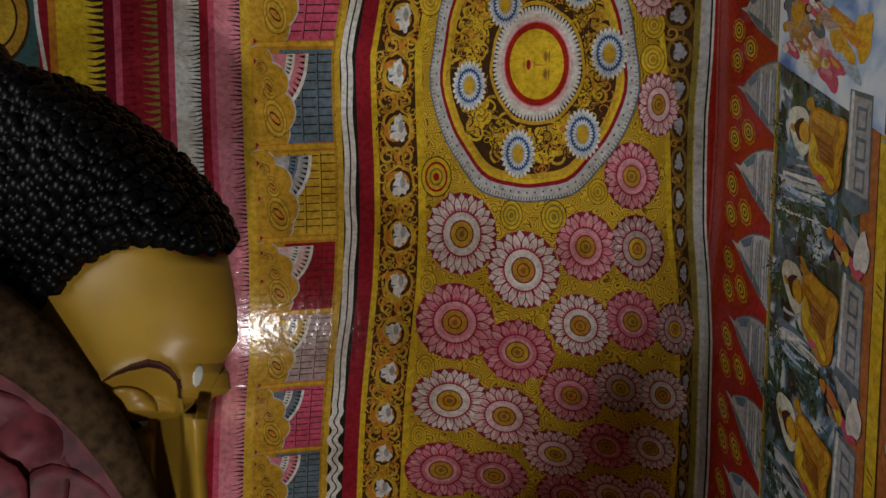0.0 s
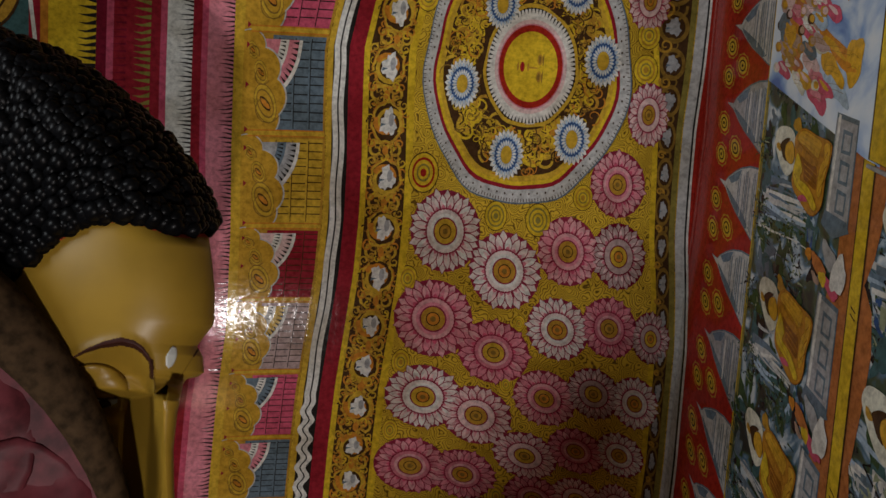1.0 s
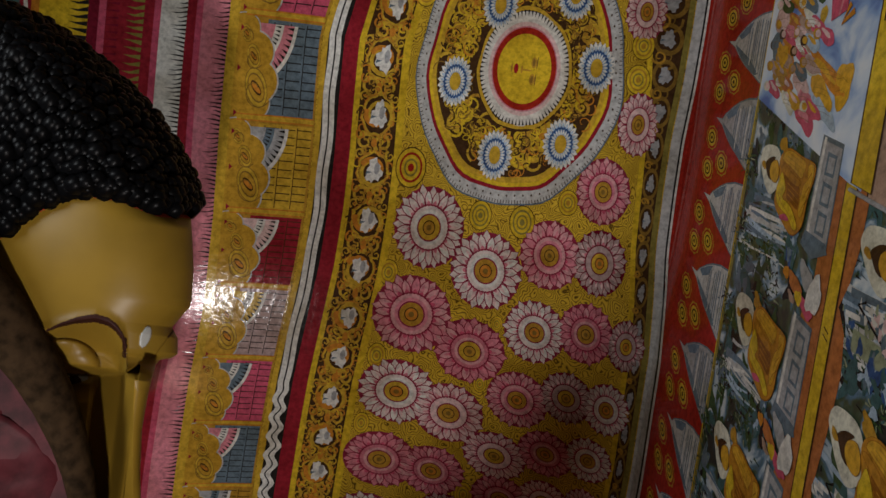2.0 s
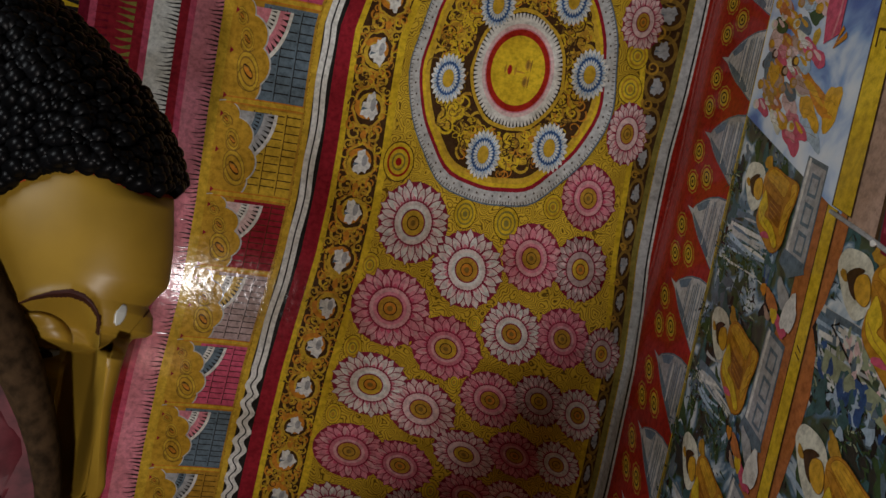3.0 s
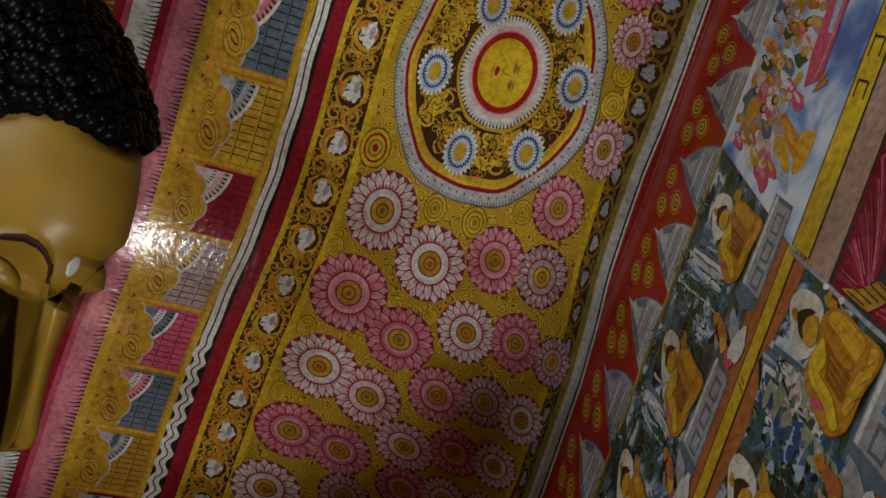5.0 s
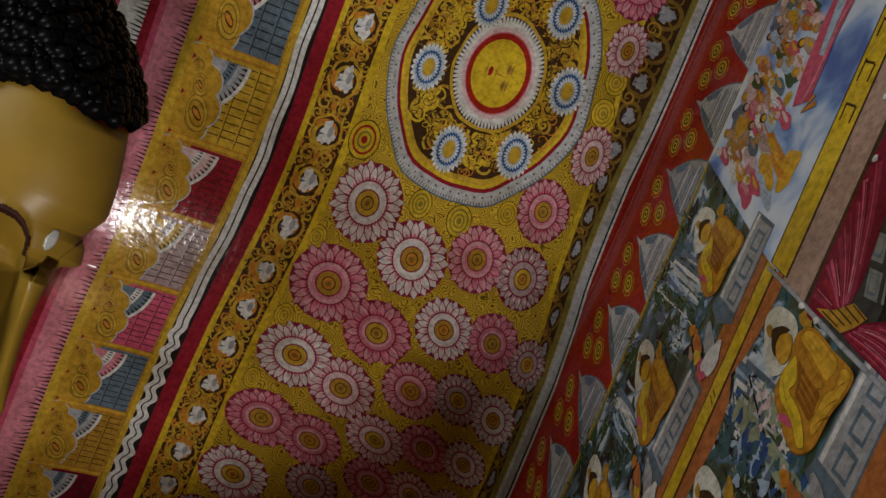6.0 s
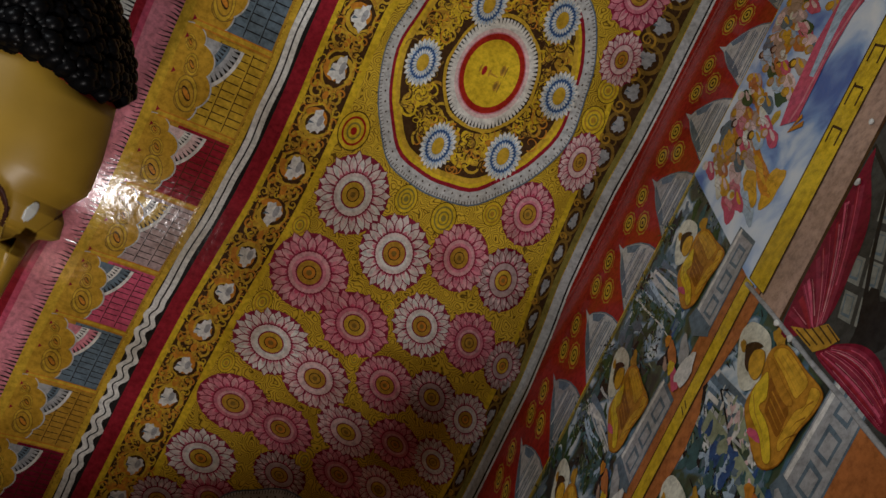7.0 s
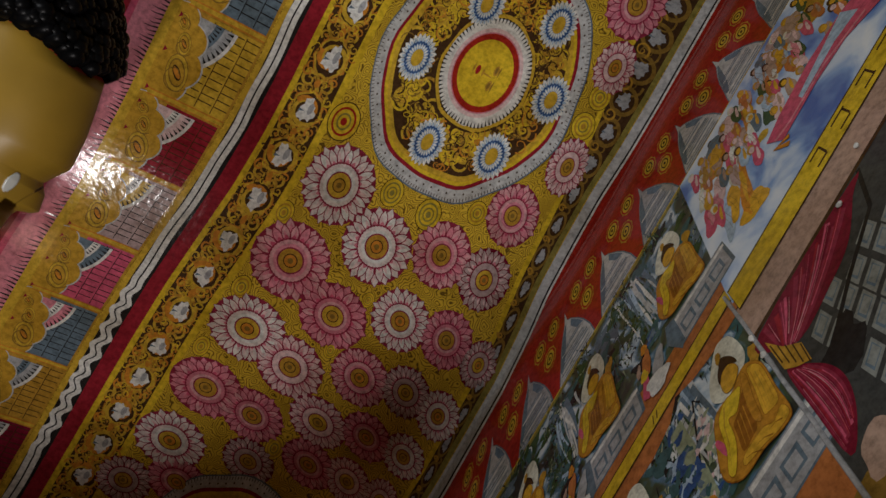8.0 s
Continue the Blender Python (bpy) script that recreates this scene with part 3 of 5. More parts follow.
def pavilion(y0, y1, block, fan, seed):
    b = Brush(on_vault)
    rnd = random.Random(seed)
    d = y1 - y0

    def P(u, v):
        """u across from the aura side to the stripes, v along the unit."""
        y = y0 + d * v
        a, c = -0.612 + wob_p(y), -0.408 + wob_l(y)
        return (a + (c - a) * u, y)

    def bar(u0, u1, v0, v1, m, layer):
        k = max(1, round((v1 - v0) * 8))
        for i in range(k):
            p, q = v0 + (v1 - v0) * i / k, v0 + (v1 - v0) * (i + 1) / k
            b.poly([P(u0, p), P(u1, p), P(u1, q), P(u0, q)], m, layer)
    bar(0.0, 1.0, 0.0, 1.0, OCHRE, 1)
    bar(0.35, 0.97, 0.02, 0.94, block, 2)
    line = BROWN if block in (GOLD, OCHRE, CRIMSON, WINE) else BLACK
    for col in range(3):
        for row in range(10):
            v = 0.06 + 0.086 * row + rnd.uniform(-0.008, 0.008)
            u = 0.42 + 0.19 * col
            bar(u, u + 0.17, v, v + 0.012, line, 3)
        bar(0.42 + 0.19 * col, 0.43 + 0.19 * col, 0.04, 0.92, line, 3)
    # fan: a quarter ring with dark teeth
    fu, fv = 0.14, 0.06
    def ray(r, a):
        return P(fu + r * math.cos(a), fv + 0.62 * r / 0.5 * math.sin(a) * 0.9)
    arcs = ((0.56, 0.52, WHITE, 5), (0.52, 0.40, fan, 5), (0.40, 0.30, WHITE if fan is not GREY else SLATE, 5), (0.30, 0.0, fan, 5))
    for r1, r0, m, lay in arcs:
        for i in range(10):
            a, c = math.pi / 2 * i / 10, math.pi / 2 * (i + 1) / 10
            b.poly([ray(r1, a), ray(r1, c), ray(r0, c), ray(r0, a)], m, lay)
    for r1, r0 in ((0.52, 0.44), (0.37, 0.3)):
        for i in range(15):
            a = math.pi / 2 * (i + 0.5) / 15
            b.poly([ray(r1, a - 0.028), ray(r1, a + 0.028), ray(r0, a)], BLACK, 6)
    # gold cloud in lobes, with a pale rim
    lobes = ((0.10, 0.13, 0.15), (0.22, 0.34, 0.2), (0.27, 0.62, 0.22), (0.22, 0.82, 0.2))
    for u, v, r in lobes:
        for grow, m, lay in ((1.07, SILVER, 7), (1.0, AMBER, 8)):
            b.poly([P(max(0.0, u + (r * grow * 1.15) * math.cos(math.tau * i / 26)), min(0.97, v + r * grow * 1.0 * math.sin(math.tau * i / 26))) for i in range(26)], m, lay)
    for i in range(10):
        bar(0.0, 0.12, 0.03 + i * 0.094, 0.03 + (i + 1) * 0.094, AMBER, 8)
    for u, v, r, s in ((0.23, 0.38, 0.075, 1), (0.29, 0.68, 0.125, 1), (0.13, 0.17, 0.055, -1)):
        for kk, m in ((1.35, UMBER), (1.27, GOLD), (1.0, UMBER), (0.88, AMBER), (0.5, BROWN), (0.36, ORANGE)):
            b.poly([P(u + r * kk * 0.75 * math.cos(math.tau * i / 16) + 0.35 * r * math.sin(math.tau * i / 16), v + r * kk * 1.15 * math.sin(math.tau * i / 16)) for i in range(16)], m, 9 + (1.35 - kk) * 3)
        pts = [P(u + r * 1.5 * (1 - k / 14) * math.cos(0.5 + k * 0.42 * s), v + 0.02 + r * 1.6 * (1 - k / 14) * math.sin(0.5 + k * 0.42 * s)) for k in range(13)]
        b.ribbon(pts, 0.0022, UMBER, 13)
    for v in (0.12, 0.5, 0.93):
        b.poly([P(0.06, v - 0.03), P(0.1, v), P(0.06, v + 0.035)], CRIMSON, 10)
    bar(0.1, 0.99, 0.93, 1.0, ORANGE, 10)
    bar(0.1, 0.99, 0.945, 0.985, GOLD, 11)
    b.done("pavilion_motif", ceiling, "painted pavilion with gold cloud scrolls and fan")


def aura():
    g = Brush(on_vault)
    g.band(pinkish(-0.615 - 0.013), pinkish(-0.606), LO, HI, GOLD, 9)
    g.done("gold_line_band", ceiling, "gold painted border line")
    bands = [(-1.72, -1.16, WINE, CRIMSON, None), (-1.16, -1.045, TEAL, WHITE, None), (-1.045, -0.922, YELLOW, CRIMSON, BLACK), (-0.922, -0.812, CRIMSON, WINE, OLIVE),
             (-0.812, -0.722, WHITE, CRIMSON, BLACK), (-0.722, -0.628, PINK, CRIMSON, BLACK)]
    for x0, x1, body, lead, teeth in bands:
        b = Brush(on_vault)
        tilt = 0.02 if x0 > -1.2 else 0.0
        L = lambda d: (lambda y: d + wob_p(y) * 1.2)
        b.band(L(x0), L(x1), LO, HI, body, 1)
        if x0 > -1.1:
            b.band(L(x0), L(x0 + 0.02), LO, HI, lead, 2)
            b.band(L(x0 + 0.02), L(x0 + 0.034), LO, HI, ROSE if body is not YELLOW else ORANGE, 2)
        if teeth:
            w = 0.036
            y = LO
            while y < HI:
                o = L(x1)(y)
                j = 0.004 * math.sin(y * 40)
                if body is PINK or body is WHITE:
                    # a comb of thin brush strokes
                    long = w * (0.75 + 0.25 * math.sin(y * 173))
                    b.poly([(o, y), (o, y + 0.0048), (o - long * 0.6, y + 0.004 + j), (o - long, y + 0.002 + j), (o - long * 0.5, y + 0.0016 + j)], teeth, 3)
                    y += 0.0105
                    continue
                b.poly([(o, y), (o, y + 0.011), (o - w * 0.55, y + 0.0085 + j), (o - w, y + 0.003 + j), (o - w * 0.5, y + 0.0035 + j)], teeth, 3)
                y += 0.0165
            if body in (CRIMSON,):
                y = LO
                while y < HI:
                    b.poly([(L(x1 - 0.05)(y), y), (L(x1 - 0.05)(y), y + 0.006), (L(x0 + 0.03)(y), y + 0.003)], WINE, 3)
                    y += 0.0165
        if body is TEAL:
            b.ribbon([(-1.052 + 0.012 * math.sin(k * 0.35), LO + k * 0.03) for k in range(110)], 0.007, WHITE, 3)
        if body is TEAL:
            for r, m, lay in ((1.0, BROWN, 4), (0.93, OCHRE, 5), (0.66, BROWN, 6), (0.6, GOLD, 7)):
                b.disc((-1.135, 0.10), 0.062 * r, 0.105 * r, m, lay, 30)
        b.done("aura_stripe", ceiling, "aura stripe with a row of painted flame teeth" if teeth else "aura stripe of dark paint")


painted_lines()
scroll_borders()
for i, f in enumerate(LOTUSES):
    lotus(*f, i)
medallion(0.118, 0.222, 0.275, 0.345, 1)
medallion(0.18, 1.73, 0.27, 0.33, 2)
for x, y in ((-0.053, 0.279), (0.078, 0.444), (0.240, 0.387), (0.298, 0.19), (0.036, 0.076), (0.222, 0.025)):
    blue_flower(x, y, 0.046, 0.064)
for x, y, r, m in ((-0.136, 0.511, 0.041, RED), (0.065, 0.601, 0.03, OLIVE), (0.175, 0.597, 0.033, OLIVE), (-0.155, 0.783, 0.026, OCHRE), (-0.155, 1.0, 0.026, OCHRE), (0.282, 0.525, 0.025, OCHRE),
                   (0.40, 0.20, 0.028, OCHRE), (0.40, 0.12, 0.026, OCHRE), (-0.16, 0.07, 0.03, OCHRE), (-0.17, 1.18, 0.022, OCHRE), (0.13, 1.31, 0.025, OCHRE), (0.15, 0.86, 0.016, OCHRE), (0.13, 1.02, 0.018, OCHRE)):
    rosette(x, y, r, r * 1.28, m)
for i, (u, v) in enumerate(zip(UNITS, UNITS[1:])):
    pavilion(u[0], v[0], u[1], u[2], i)
aura()
# ---- painted wall ----
EDGE = 0.219        # upright post between the rows of panels and the painted doorway


def flat(v):
    return lambda y: v


class WallBrush(Brush):
    blobs = 0

    def rows(self, y0, y1, q0, q1, mat, layer=1, step=0.08):
        n = max(1, round((y1 - y0) / step))
        for i in range(n):
            a, b = y0 + (y1 - y0) * i / n, y0 + (y1 - y0) * (i + 1) / n
            self.poly([(a, q0), (b, q0), (b, q1), (a, q1)], mat, layer)

    def blob(self, c, ry, rq, mat, layer, seed, rough=0.18, n=20, turn=0.0):
        rnd = random.Random(seed)
        p1, p2 = rnd.uniform(0, 6), rnd.uniform(0, 6)
        pts = []
        for i in range(n):
            a = math.tau * i / n
            r = 1 + rough * math.sin(3 * a + p1) + rough * 0.6 * math.sin(5 * a + p2)
            x, y = ry * r * math.cos(a), rq * r * math.sin(a)
            pts.append((c[0] + x * math.cos(turn) - y * math.sin(turn), c[1] + x * math.sin(turn) + y * math.cos(turn)))
        self.blobs = self.blobs + 1
        self.poly(pts, mat, layer + 0.02 * self.blobs)

    def move(self, pts, c, k, mat, layer):
        self.poly([(c[0] + k * a, c[1] + k * b) for a, b in smooth(pts)], mat, layer)


def red_frieze():
    b = WallBrush(on_wall)
    b.rows(-0.8, 2.2, 1.541, vault(XW) / WK, RED, 1)
    b.rows(-0.8, 2.2, 1.53, 1.546, OLIVE, 4)
    b.rows(-0.8, 2.2, 1.543, 1.547, YELLOW, 5)
    # the edge lines of the vault, where they wander on to the wall
    top = vault(XW) / WK

    def below(y, d):
        x = edge_g(y) + d
        return min(top, 0.545 * vault(x) / x)
    for d0, d1, mat, layer in ((-0.045, -0.024, OLIVE, 2), (-0.026, -0.004, SILVER, 3), (-0.006, -0.002, BLACK, 5), (-0.002, 0.0025, WHITE, 4)):
        for i in range(100):
            y0, y1 = 0.4 + 0.018 * i, 0.4 + 0.018 * (i + 1)
            pts = [(y0, below(y0, d0)), (y1, below(y1, d0)), (y1, below(y1, d1)), (y0, below(y0, d1))]
            if pts[0][1] - pts[3][1] > 1e-4:
                b.poly(pts, mat, layer)
    b.done("red_frieze", wall_east, "brick-red painted frieze")
    for i in range(18):
        rnd = random.Random(i)
        y = -0.735 + 0.161 * i
        b = WallBrush(on_wall)
        prof = [(-0.072, 0.0), (-0.064, 0.055), (-0.05, 0.105), (-0.036, 0.14), (-0.014, 0.185), (-0.002, 0.20), (0.002, 0.243), (0.010, 0.195), (0.026, 0.155), (0.037, 0.118), (0.046, 0.07), (0.056, 0.025), (0.060, 0.0)]
        b.poly([(y + a * 1.05, 1.54 + h * 1.015) for a, h in prof], SLATE, 2)
        b.poly([(y + a, 1.54 + h) for a, h in prof], SILVER if i % 3 else GREY, 3)
        # shaded flank away from the light, and level bands round the drum
        b.poly([(y + 0.004, 1.735), (y + 0.012, 1.725), (y + 0.026, 1.692), (y + 0.037, 1.655), (y + 0.05, 1.59), (y + 0.045, 1.57), (y + 0.024, 1.63), (y + 0.012, 1.69)], SLATE, 4)
        b.poly([(y - 0.05, 1.64), (y - 0.036, 1.677), (y - 0.014, 1.722), (y - 0.008, 1.70), (y - 0.024, 1.66)], STUPA, 4)
        for k in range(11):
            h = 0.008 + 0.0105 * k + rnd.uniform(-0.002, 0.002)
            lo, hi = -0.071 + 0.24 * h, 0.058 - 0.19 * h
            b.ribbon([(y + lo + rnd.uniform(0, 0.012), 1.54 + h), (y, 1.541 + h), (y + hi - rnd.uniform(0, 0.01), 1.54 + h)], rnd.uniform(0.0025, 0.005), (SLATE, STUPA, SLATE, WHITE, STUPA)[k % 5], 6)
        b.done("stupa_motif", wall_east, "painted grey bell-shaped dome")
        c = y + 0.081
        r = WallBrush(on_wall)
        for dy, q in ((-0.031, 1.795), (0.031, 1.792), (0.0, 1.705)):
            dy, q = dy + rnd.uniform(-0.003, 0.003), q + rnd.uniform(-0.006, 0.006)
            for k, (s, m) in enumerate(((1.0, OCHRE), (0.84, RED), (0.68, GOLD), (0.46, BROWN), (0.34, GOLD), (0.14, BROWN))):
                r.disc((c + dy, q), 0.026 * s, 0.045 * s, m, 2 + k, 18, 0.0, 9, 0.1 if k == 0 else 0.0)
        r.done("ring_motif", wall_east, "three painted gold rings on red")


AURA = ((-0.029, 0.054), (-0.037, 0.005), (-0.026, -0.021), (0.003, -0.029), (0.023, -0.029), (0.042, -0.003), (0.035, 0.027), (0.01, 0.06), (-0.008, 0.07))
CAP = ((-0.002, 0.038), (-0.016, 0.018), (-0.02, -0.003), (-0.006, 0.012), (0.008, 0.013), (0.019, 0.002), (0.017, 0.018), (0.007, 0.031))
FACE = ((0.002, 0.02), (-0.012, 0.005), (-0.017, -0.013), (-0.007, -0.025), (0.007, -0.029), (0.018, -0.021), (0.019, -0.003), (0.011, 0.015))
BODY = ((0.01, -0.031), (-0.018, -0.021), (-0.036, -0.032), (-0.047, -0.059), (-0.045, -0.108), (-0.044, -0.162), (-0.021, -0.165), (0.008, -0.155), (0.051, -0.15), (0.075, -0.115), (0.064, -0.062), (0.049, -0.028), (0.022, -0.027))
ARM = ((0.01, -0.034), (-0.005, -0.043), (0.016, -0.067), (0.032, -0.06), (0.034, -0.085), (0.04, -0.109), (0.057, -0.135), (0.066, -0.123), (0.054, -0.093), (0.05, -0.058), (0.044, -0.039), (0.027, -0.03))
BAND = ((-0.014, -0.026), (-0.02, -0.042), (-0.013, -0.082), (-0.009, -0.12), (-0.002, -0.119), (0.002, -0.103), (-0.003, -0.06))
LOBE = ((-0.025, -0.033), (-0.036, -0.039), (-0.044, -0.059), (-0.043, -0.095), (-0.039, -0.129), (-0.02, -0.126), (-0.013, -0.118), (-0.019, -0.079), (-0.022, -0.049))
LEG = ((-0.038, -0.14), (-0.042, -0.161), (-0.019, -0.162), (0.007, -0.152), (0.04, -0.143), (0.037, -0.13), (0.01, -0.13), (-0.006, -0.134), (-0.019, -0.145))
INNER = ((-0.003, -0.052), (0.002, -0.085), (0.001, -0.118), (0.014, -0.124), (0.034, -0.124), (0.032, -0.098), (0.029, -0.075), (0.015, -0.069))
THRONE = ((-0.09, -0.172), (0.055, -0.165), (0.072, -0.158), (0.06, -0.245), (-0.09, -0.245))


def smooth(pts, n=4):
    """A closed outline rounded through its points."""
    out, m = [], len(pts)
    for i in range(m):
        p0, p1, p2, p3 = (pts[(i + d) % m] for d in (-1, 0, 1, 2))
        for j in range(n):
            t = j / n
            out.append(tuple(0.5 * (2 * b + (c - a) * t + (2 * a - 5 * b + 4 * c - d) * t * t + (3 * b - a - 3 * c + d) * t ** 3) for a, b, c, d in zip(p0, p1, p2, p3)))
    return out


def shrine_panel(y, q, k, seed, trunk):
    """One panel: a seated figure reduced to plain ochre shapes on a grey slab throne, before trees."""
    rnd = random.Random(seed)
    b = WallBrush(on_wall)
    c = (y, q)
    low = q - 0.30 * k
    # dark woods behind, then a fall of water, then sprays of leaves
    for i in range(34):
        p = (y + rnd.uniform(-0.12, 0.13) * k, q + rnd.uniform(-0.15, 0.125) * k)
        w = rnd.uniform(0.4, 1.0)
        b.blob(p, 0.020 * w * k, 0.034 * w * k, rnd.choice((TEAL, LEAF, LEAF, BLACK, SLATE, TEAL)), 2 + i % 4, seed * 50 + i, 0.3, 18, rnd.uniform(0, 3))
    for i in range(18):
        at, top, low_end = 0.095 + rnd.gauss(0, 0.020), rnd.uniform(0.02, 0.10), rnd.uniform(-0.13, -0.04)
        pts = [(y + (at + 0.004 * math.sin(t * 0.7 + i) - 0.003 * t) * k, q + (top + (low_end - top) * t / 6) * k) for t in range(7)]
        b.ribbon(pts, rnd.uniform(0.005, 0.014) * k, (SKY, SILVER, WHITE, SLATE, STUPA, SILVER)[i % 6], 6.2 + 0.02 * i, True)
    for i in range(22):
        p = (y + (0.085 + rnd.gauss(0, 0.022)) * k, q + (-0.13 + rnd.gauss(0, 0.016)) * k)
        b.blob(p, rnd.uniform(0.008, 0.018) * k, rnd.uniform(0.004, 0.009) * k, (TEAL, STUPA, SKY, TEAL, BLUE)[i % 5], 7.0, seed * 70 + i, 0.25, 12, rnd.uniform(-0.3, 0.3))
    for i in range(260):
        core = ((-0.10, 0.08), (0.02, 0.11), (0.13, 0.09), (-0.075, -0.06), (0.13, -0.05))[i % 5]
        a = rnd.uniform(0, math.tau)
        p = (y + (core[0] + rnd.gauss(0, 0.020)) * k, q + (core[1] + rnd.gauss(0, 0.030)) * k)
        n = rnd.uniform(0.008, 0.018) * k
        b.ribbon([p, (p[0] + 0.4 * n * math.cos(a), p[1] + 0.6 * n * math.sin(a)), (p[0] + 0.6 * n * math.cos(a), p[1] + 1.3 * n * math.sin(a) - 0.2 * n)], rnd.uniform(0.0025, 0.005) * k, (LEAF, TEAL, BLACK, LEAF, MOSS, SLATE, BLACK, LEAF)[i % 8], 7.4 + 0.002 * i, True)
    if trunk:
        b.ribbon([(y + 0.10 * k, q - 0.2 * k), (y + 0.105 * k, q - 0.05 * k), (y + 0.115 * k, q + 0.05 * k)], 0.028 * k, MOSS, 8)
        for i in range(60):
            b.blob((y + (0.125 + rnd.gauss(0, 0.018)) * k, q + (-0.05 + rnd.gauss(0, 0.045)) * k), rnd.uniform(0.004, 0.010) * k, rnd.uniform(0.006, 0.016) * k, (BLUE, SLATE, TEAL, BLUE, SKY)[i % 5], 6, seed + i, 0.3, 9, rnd.uniform(0, 3))
            b.blob((y + (0.075 + rnd.gauss(0, 0.010)) * k, q + (-0.04 + rnd.gauss(0, 0.035)) * k), rnd.uniform(0.003, 0.007) * k, rnd.uniform(0.005, 0.012) * k, (PALE, WHITE, MOSS)[i % 3], 6, seed + i, 0.3, 8, rnd.uniform(0, 3))
        b.ribbon([(y + 0.06 * k, q + 0.03 * k), (y + 0.07 * k, q + 0.05 * k), (y + 0.09 * k, q - 0.02 * k), (y + 0.1 * k, q - 0.06 * k)], 0.004, BLACK, 9)
    b.blob((y - 0.02 * k, q - 0.27 * k), 0.16 * k, 0.075 * k, RUST, 8, seed + 7, 0.08)
    b.done("landscape_panel", wall_east, "painted trees, water and rust-red ground")
    f = WallBrush(on_wall)
    f.lift += 5
    for grow, m, lay in ((1.0, SLATE, 10), (0.92, GREY, 11)):
        f.poly([(y + k * (a * grow - 0.002), q + k * ((h + 0.2) * grow - 0.2)) for a, h in THRONE], m, lay)
    f.ribbon([(y - 0.09 * k, q - 0.183 * k), (y + 0.066 * k, q - 0.173 * k)], 0.008 * k, WHITE, 12)
    for a in (-0.055, -0.012, 0.03):
        f.poly([(y + k * (a - 0.017), q - 0.198 * k), (y + k * (a + 0.017), q - 0.196 * k), (y + k * (a + 0.015), q - 0.228 * k), (y + k * (a - 0.017), q - 0.23 * k)], SLATE, 12)
        f.poly([(y + k * (a - 0.011), q - 0.204 * k), (y + k * (a + 0.012), q - 0.202 * k), (y + k * (a + 0.01), q - 0.224 * k), (y + k * (a - 0.012), q - 0.225 * k)], GREY, 13)
    f.poly([(y + k * a, q + k * h) for a, h in ((0.052, -0.164), (0.075, -0.155), (0.085, -0.20), (0.062, -0.25), (0.05, -0.24))], SLATE, 13)
    f.move(AURA, c, k, HALO, 14)
    f.blob((y - 0.045 * k, q - 0.03 * k), 0.012 * k, 0.022 * k, OCHRE, 14.5, seed, 0.2, 14, 0.3)
    f.move([(a * 1.02, h * 1.01) for a, h in BODY], c, k, ROBE, 16)
    f.move(BODY, c, k, RUSSET, 17)
    f.move(INNER, c, k, ROBE, 18)
    for pts, m, lay in ((LOBE, SKIN, 19), (LEG, SKIN, 21), (BAND, RUSSET, 23), (ARM, YELLOW, 25), (FACE, SKIN, 27)):
        loop = [(y + k * a, q + k * h) for a, h in smooth(pts, 3)]
        f.move(pts, c, k, m, lay)
        f.ribbon(loop + loop[:1], 0.0007 * k, ROBE, lay + 1)
    # folds of cloth, darker strokes inside the lobes and along the arm
    for t in range(3):
        u = t / 3
        f.ribbon([(y - k * (0.027 + 0.006 * t), q - k * (0.045 + 0.008 * t)), (y - k * (0.024 + 0.007 * t), q - k * 0.085), (y - k * (0.019 + 0.008 * t), q - k * 0.122)], 0.0016 * k, (RUSSET, OCHRE, RUSSET)[t], 20, True)
        f.ribbon([(y + k * (0.006 + 0.008 * t), q - k * (0.07 + 0.004 * t)), (y + k * (0.009 + 0.008 * t), q - k * 0.1), (y + k * (0.012 + 0.008 * t), q - k * 0.122)], 0.002 * k, RUSSET, 19, True)
        f.ribbon([(y - k * (0.03 - 0.02 * t), q - k * 0.156), (y - k * (0.02 - 0.022 * t), q - k * (0.148 - 0.003 * t)), (y - k * (0.008 - 0.022 * t), q - k * (0.145 - 0.005 * t))], 0.0018 * k, ROBE, 22, True)
    f.ribbon([(y + 0.03 * k, q - 0.036 * k), (y + 0.042 * k, q - 0.06 * k), (y + 0.047 * k, q - 0.09 * k), (y + 0.057 * k, q - 0.118 * k)], 0.0022 * k, OCHRE, 26, True)
    f.blob((y + 0.059 * k, q - 0.08 * k), 0.005 * k, 0.021 * k, ROSE, 24, seed, 0.1, 14, -0.2)
    f.move(CAP, c, k, BROWN, 29)
    f.blob((y + 0.003 * k, q + 0.045 * k), 0.006 * k, 0.011 * k, OCHRE, 29, seed, 0.12, 12, 0.3)
    f.done("figure_motif", wall_east, "plain ochre seated figure shape on a grey throne")
    # a pair of small kneeling shapes beside the throne
    if y < 0.3:
        return
    a = WallBrush(on_wall)
    a.lift += 5
    d = -0.105
    for dy, dq, ry, rq, m, turn in ((-0.03, -0.235, 0.03, 0.022, WHITE, 0.5), (-0.045, -0.2, 0.015, 0.03, GREY, 0.4), (-0.005, -0.215, 0.011, 0.028, ROSE, 0.2), (-0.022, -0.165, 0.012, 0.028, RUST, 0.2), (-0.008, -0.185, 0.01, 0.014, YELLOW, 0.0), (-0.026, -0.127, 0.009, 0.012, ORANGE, 0.0), (0.0, -0.16, 0.006, 0.016, TAN, 0.3)):
        a.blob((y + k * (d + dy), q + k * dq), ry * k, rq * k, m, 27 + int(40 * ry), seed + int(1000 * ry), 0.14, 16, turn)
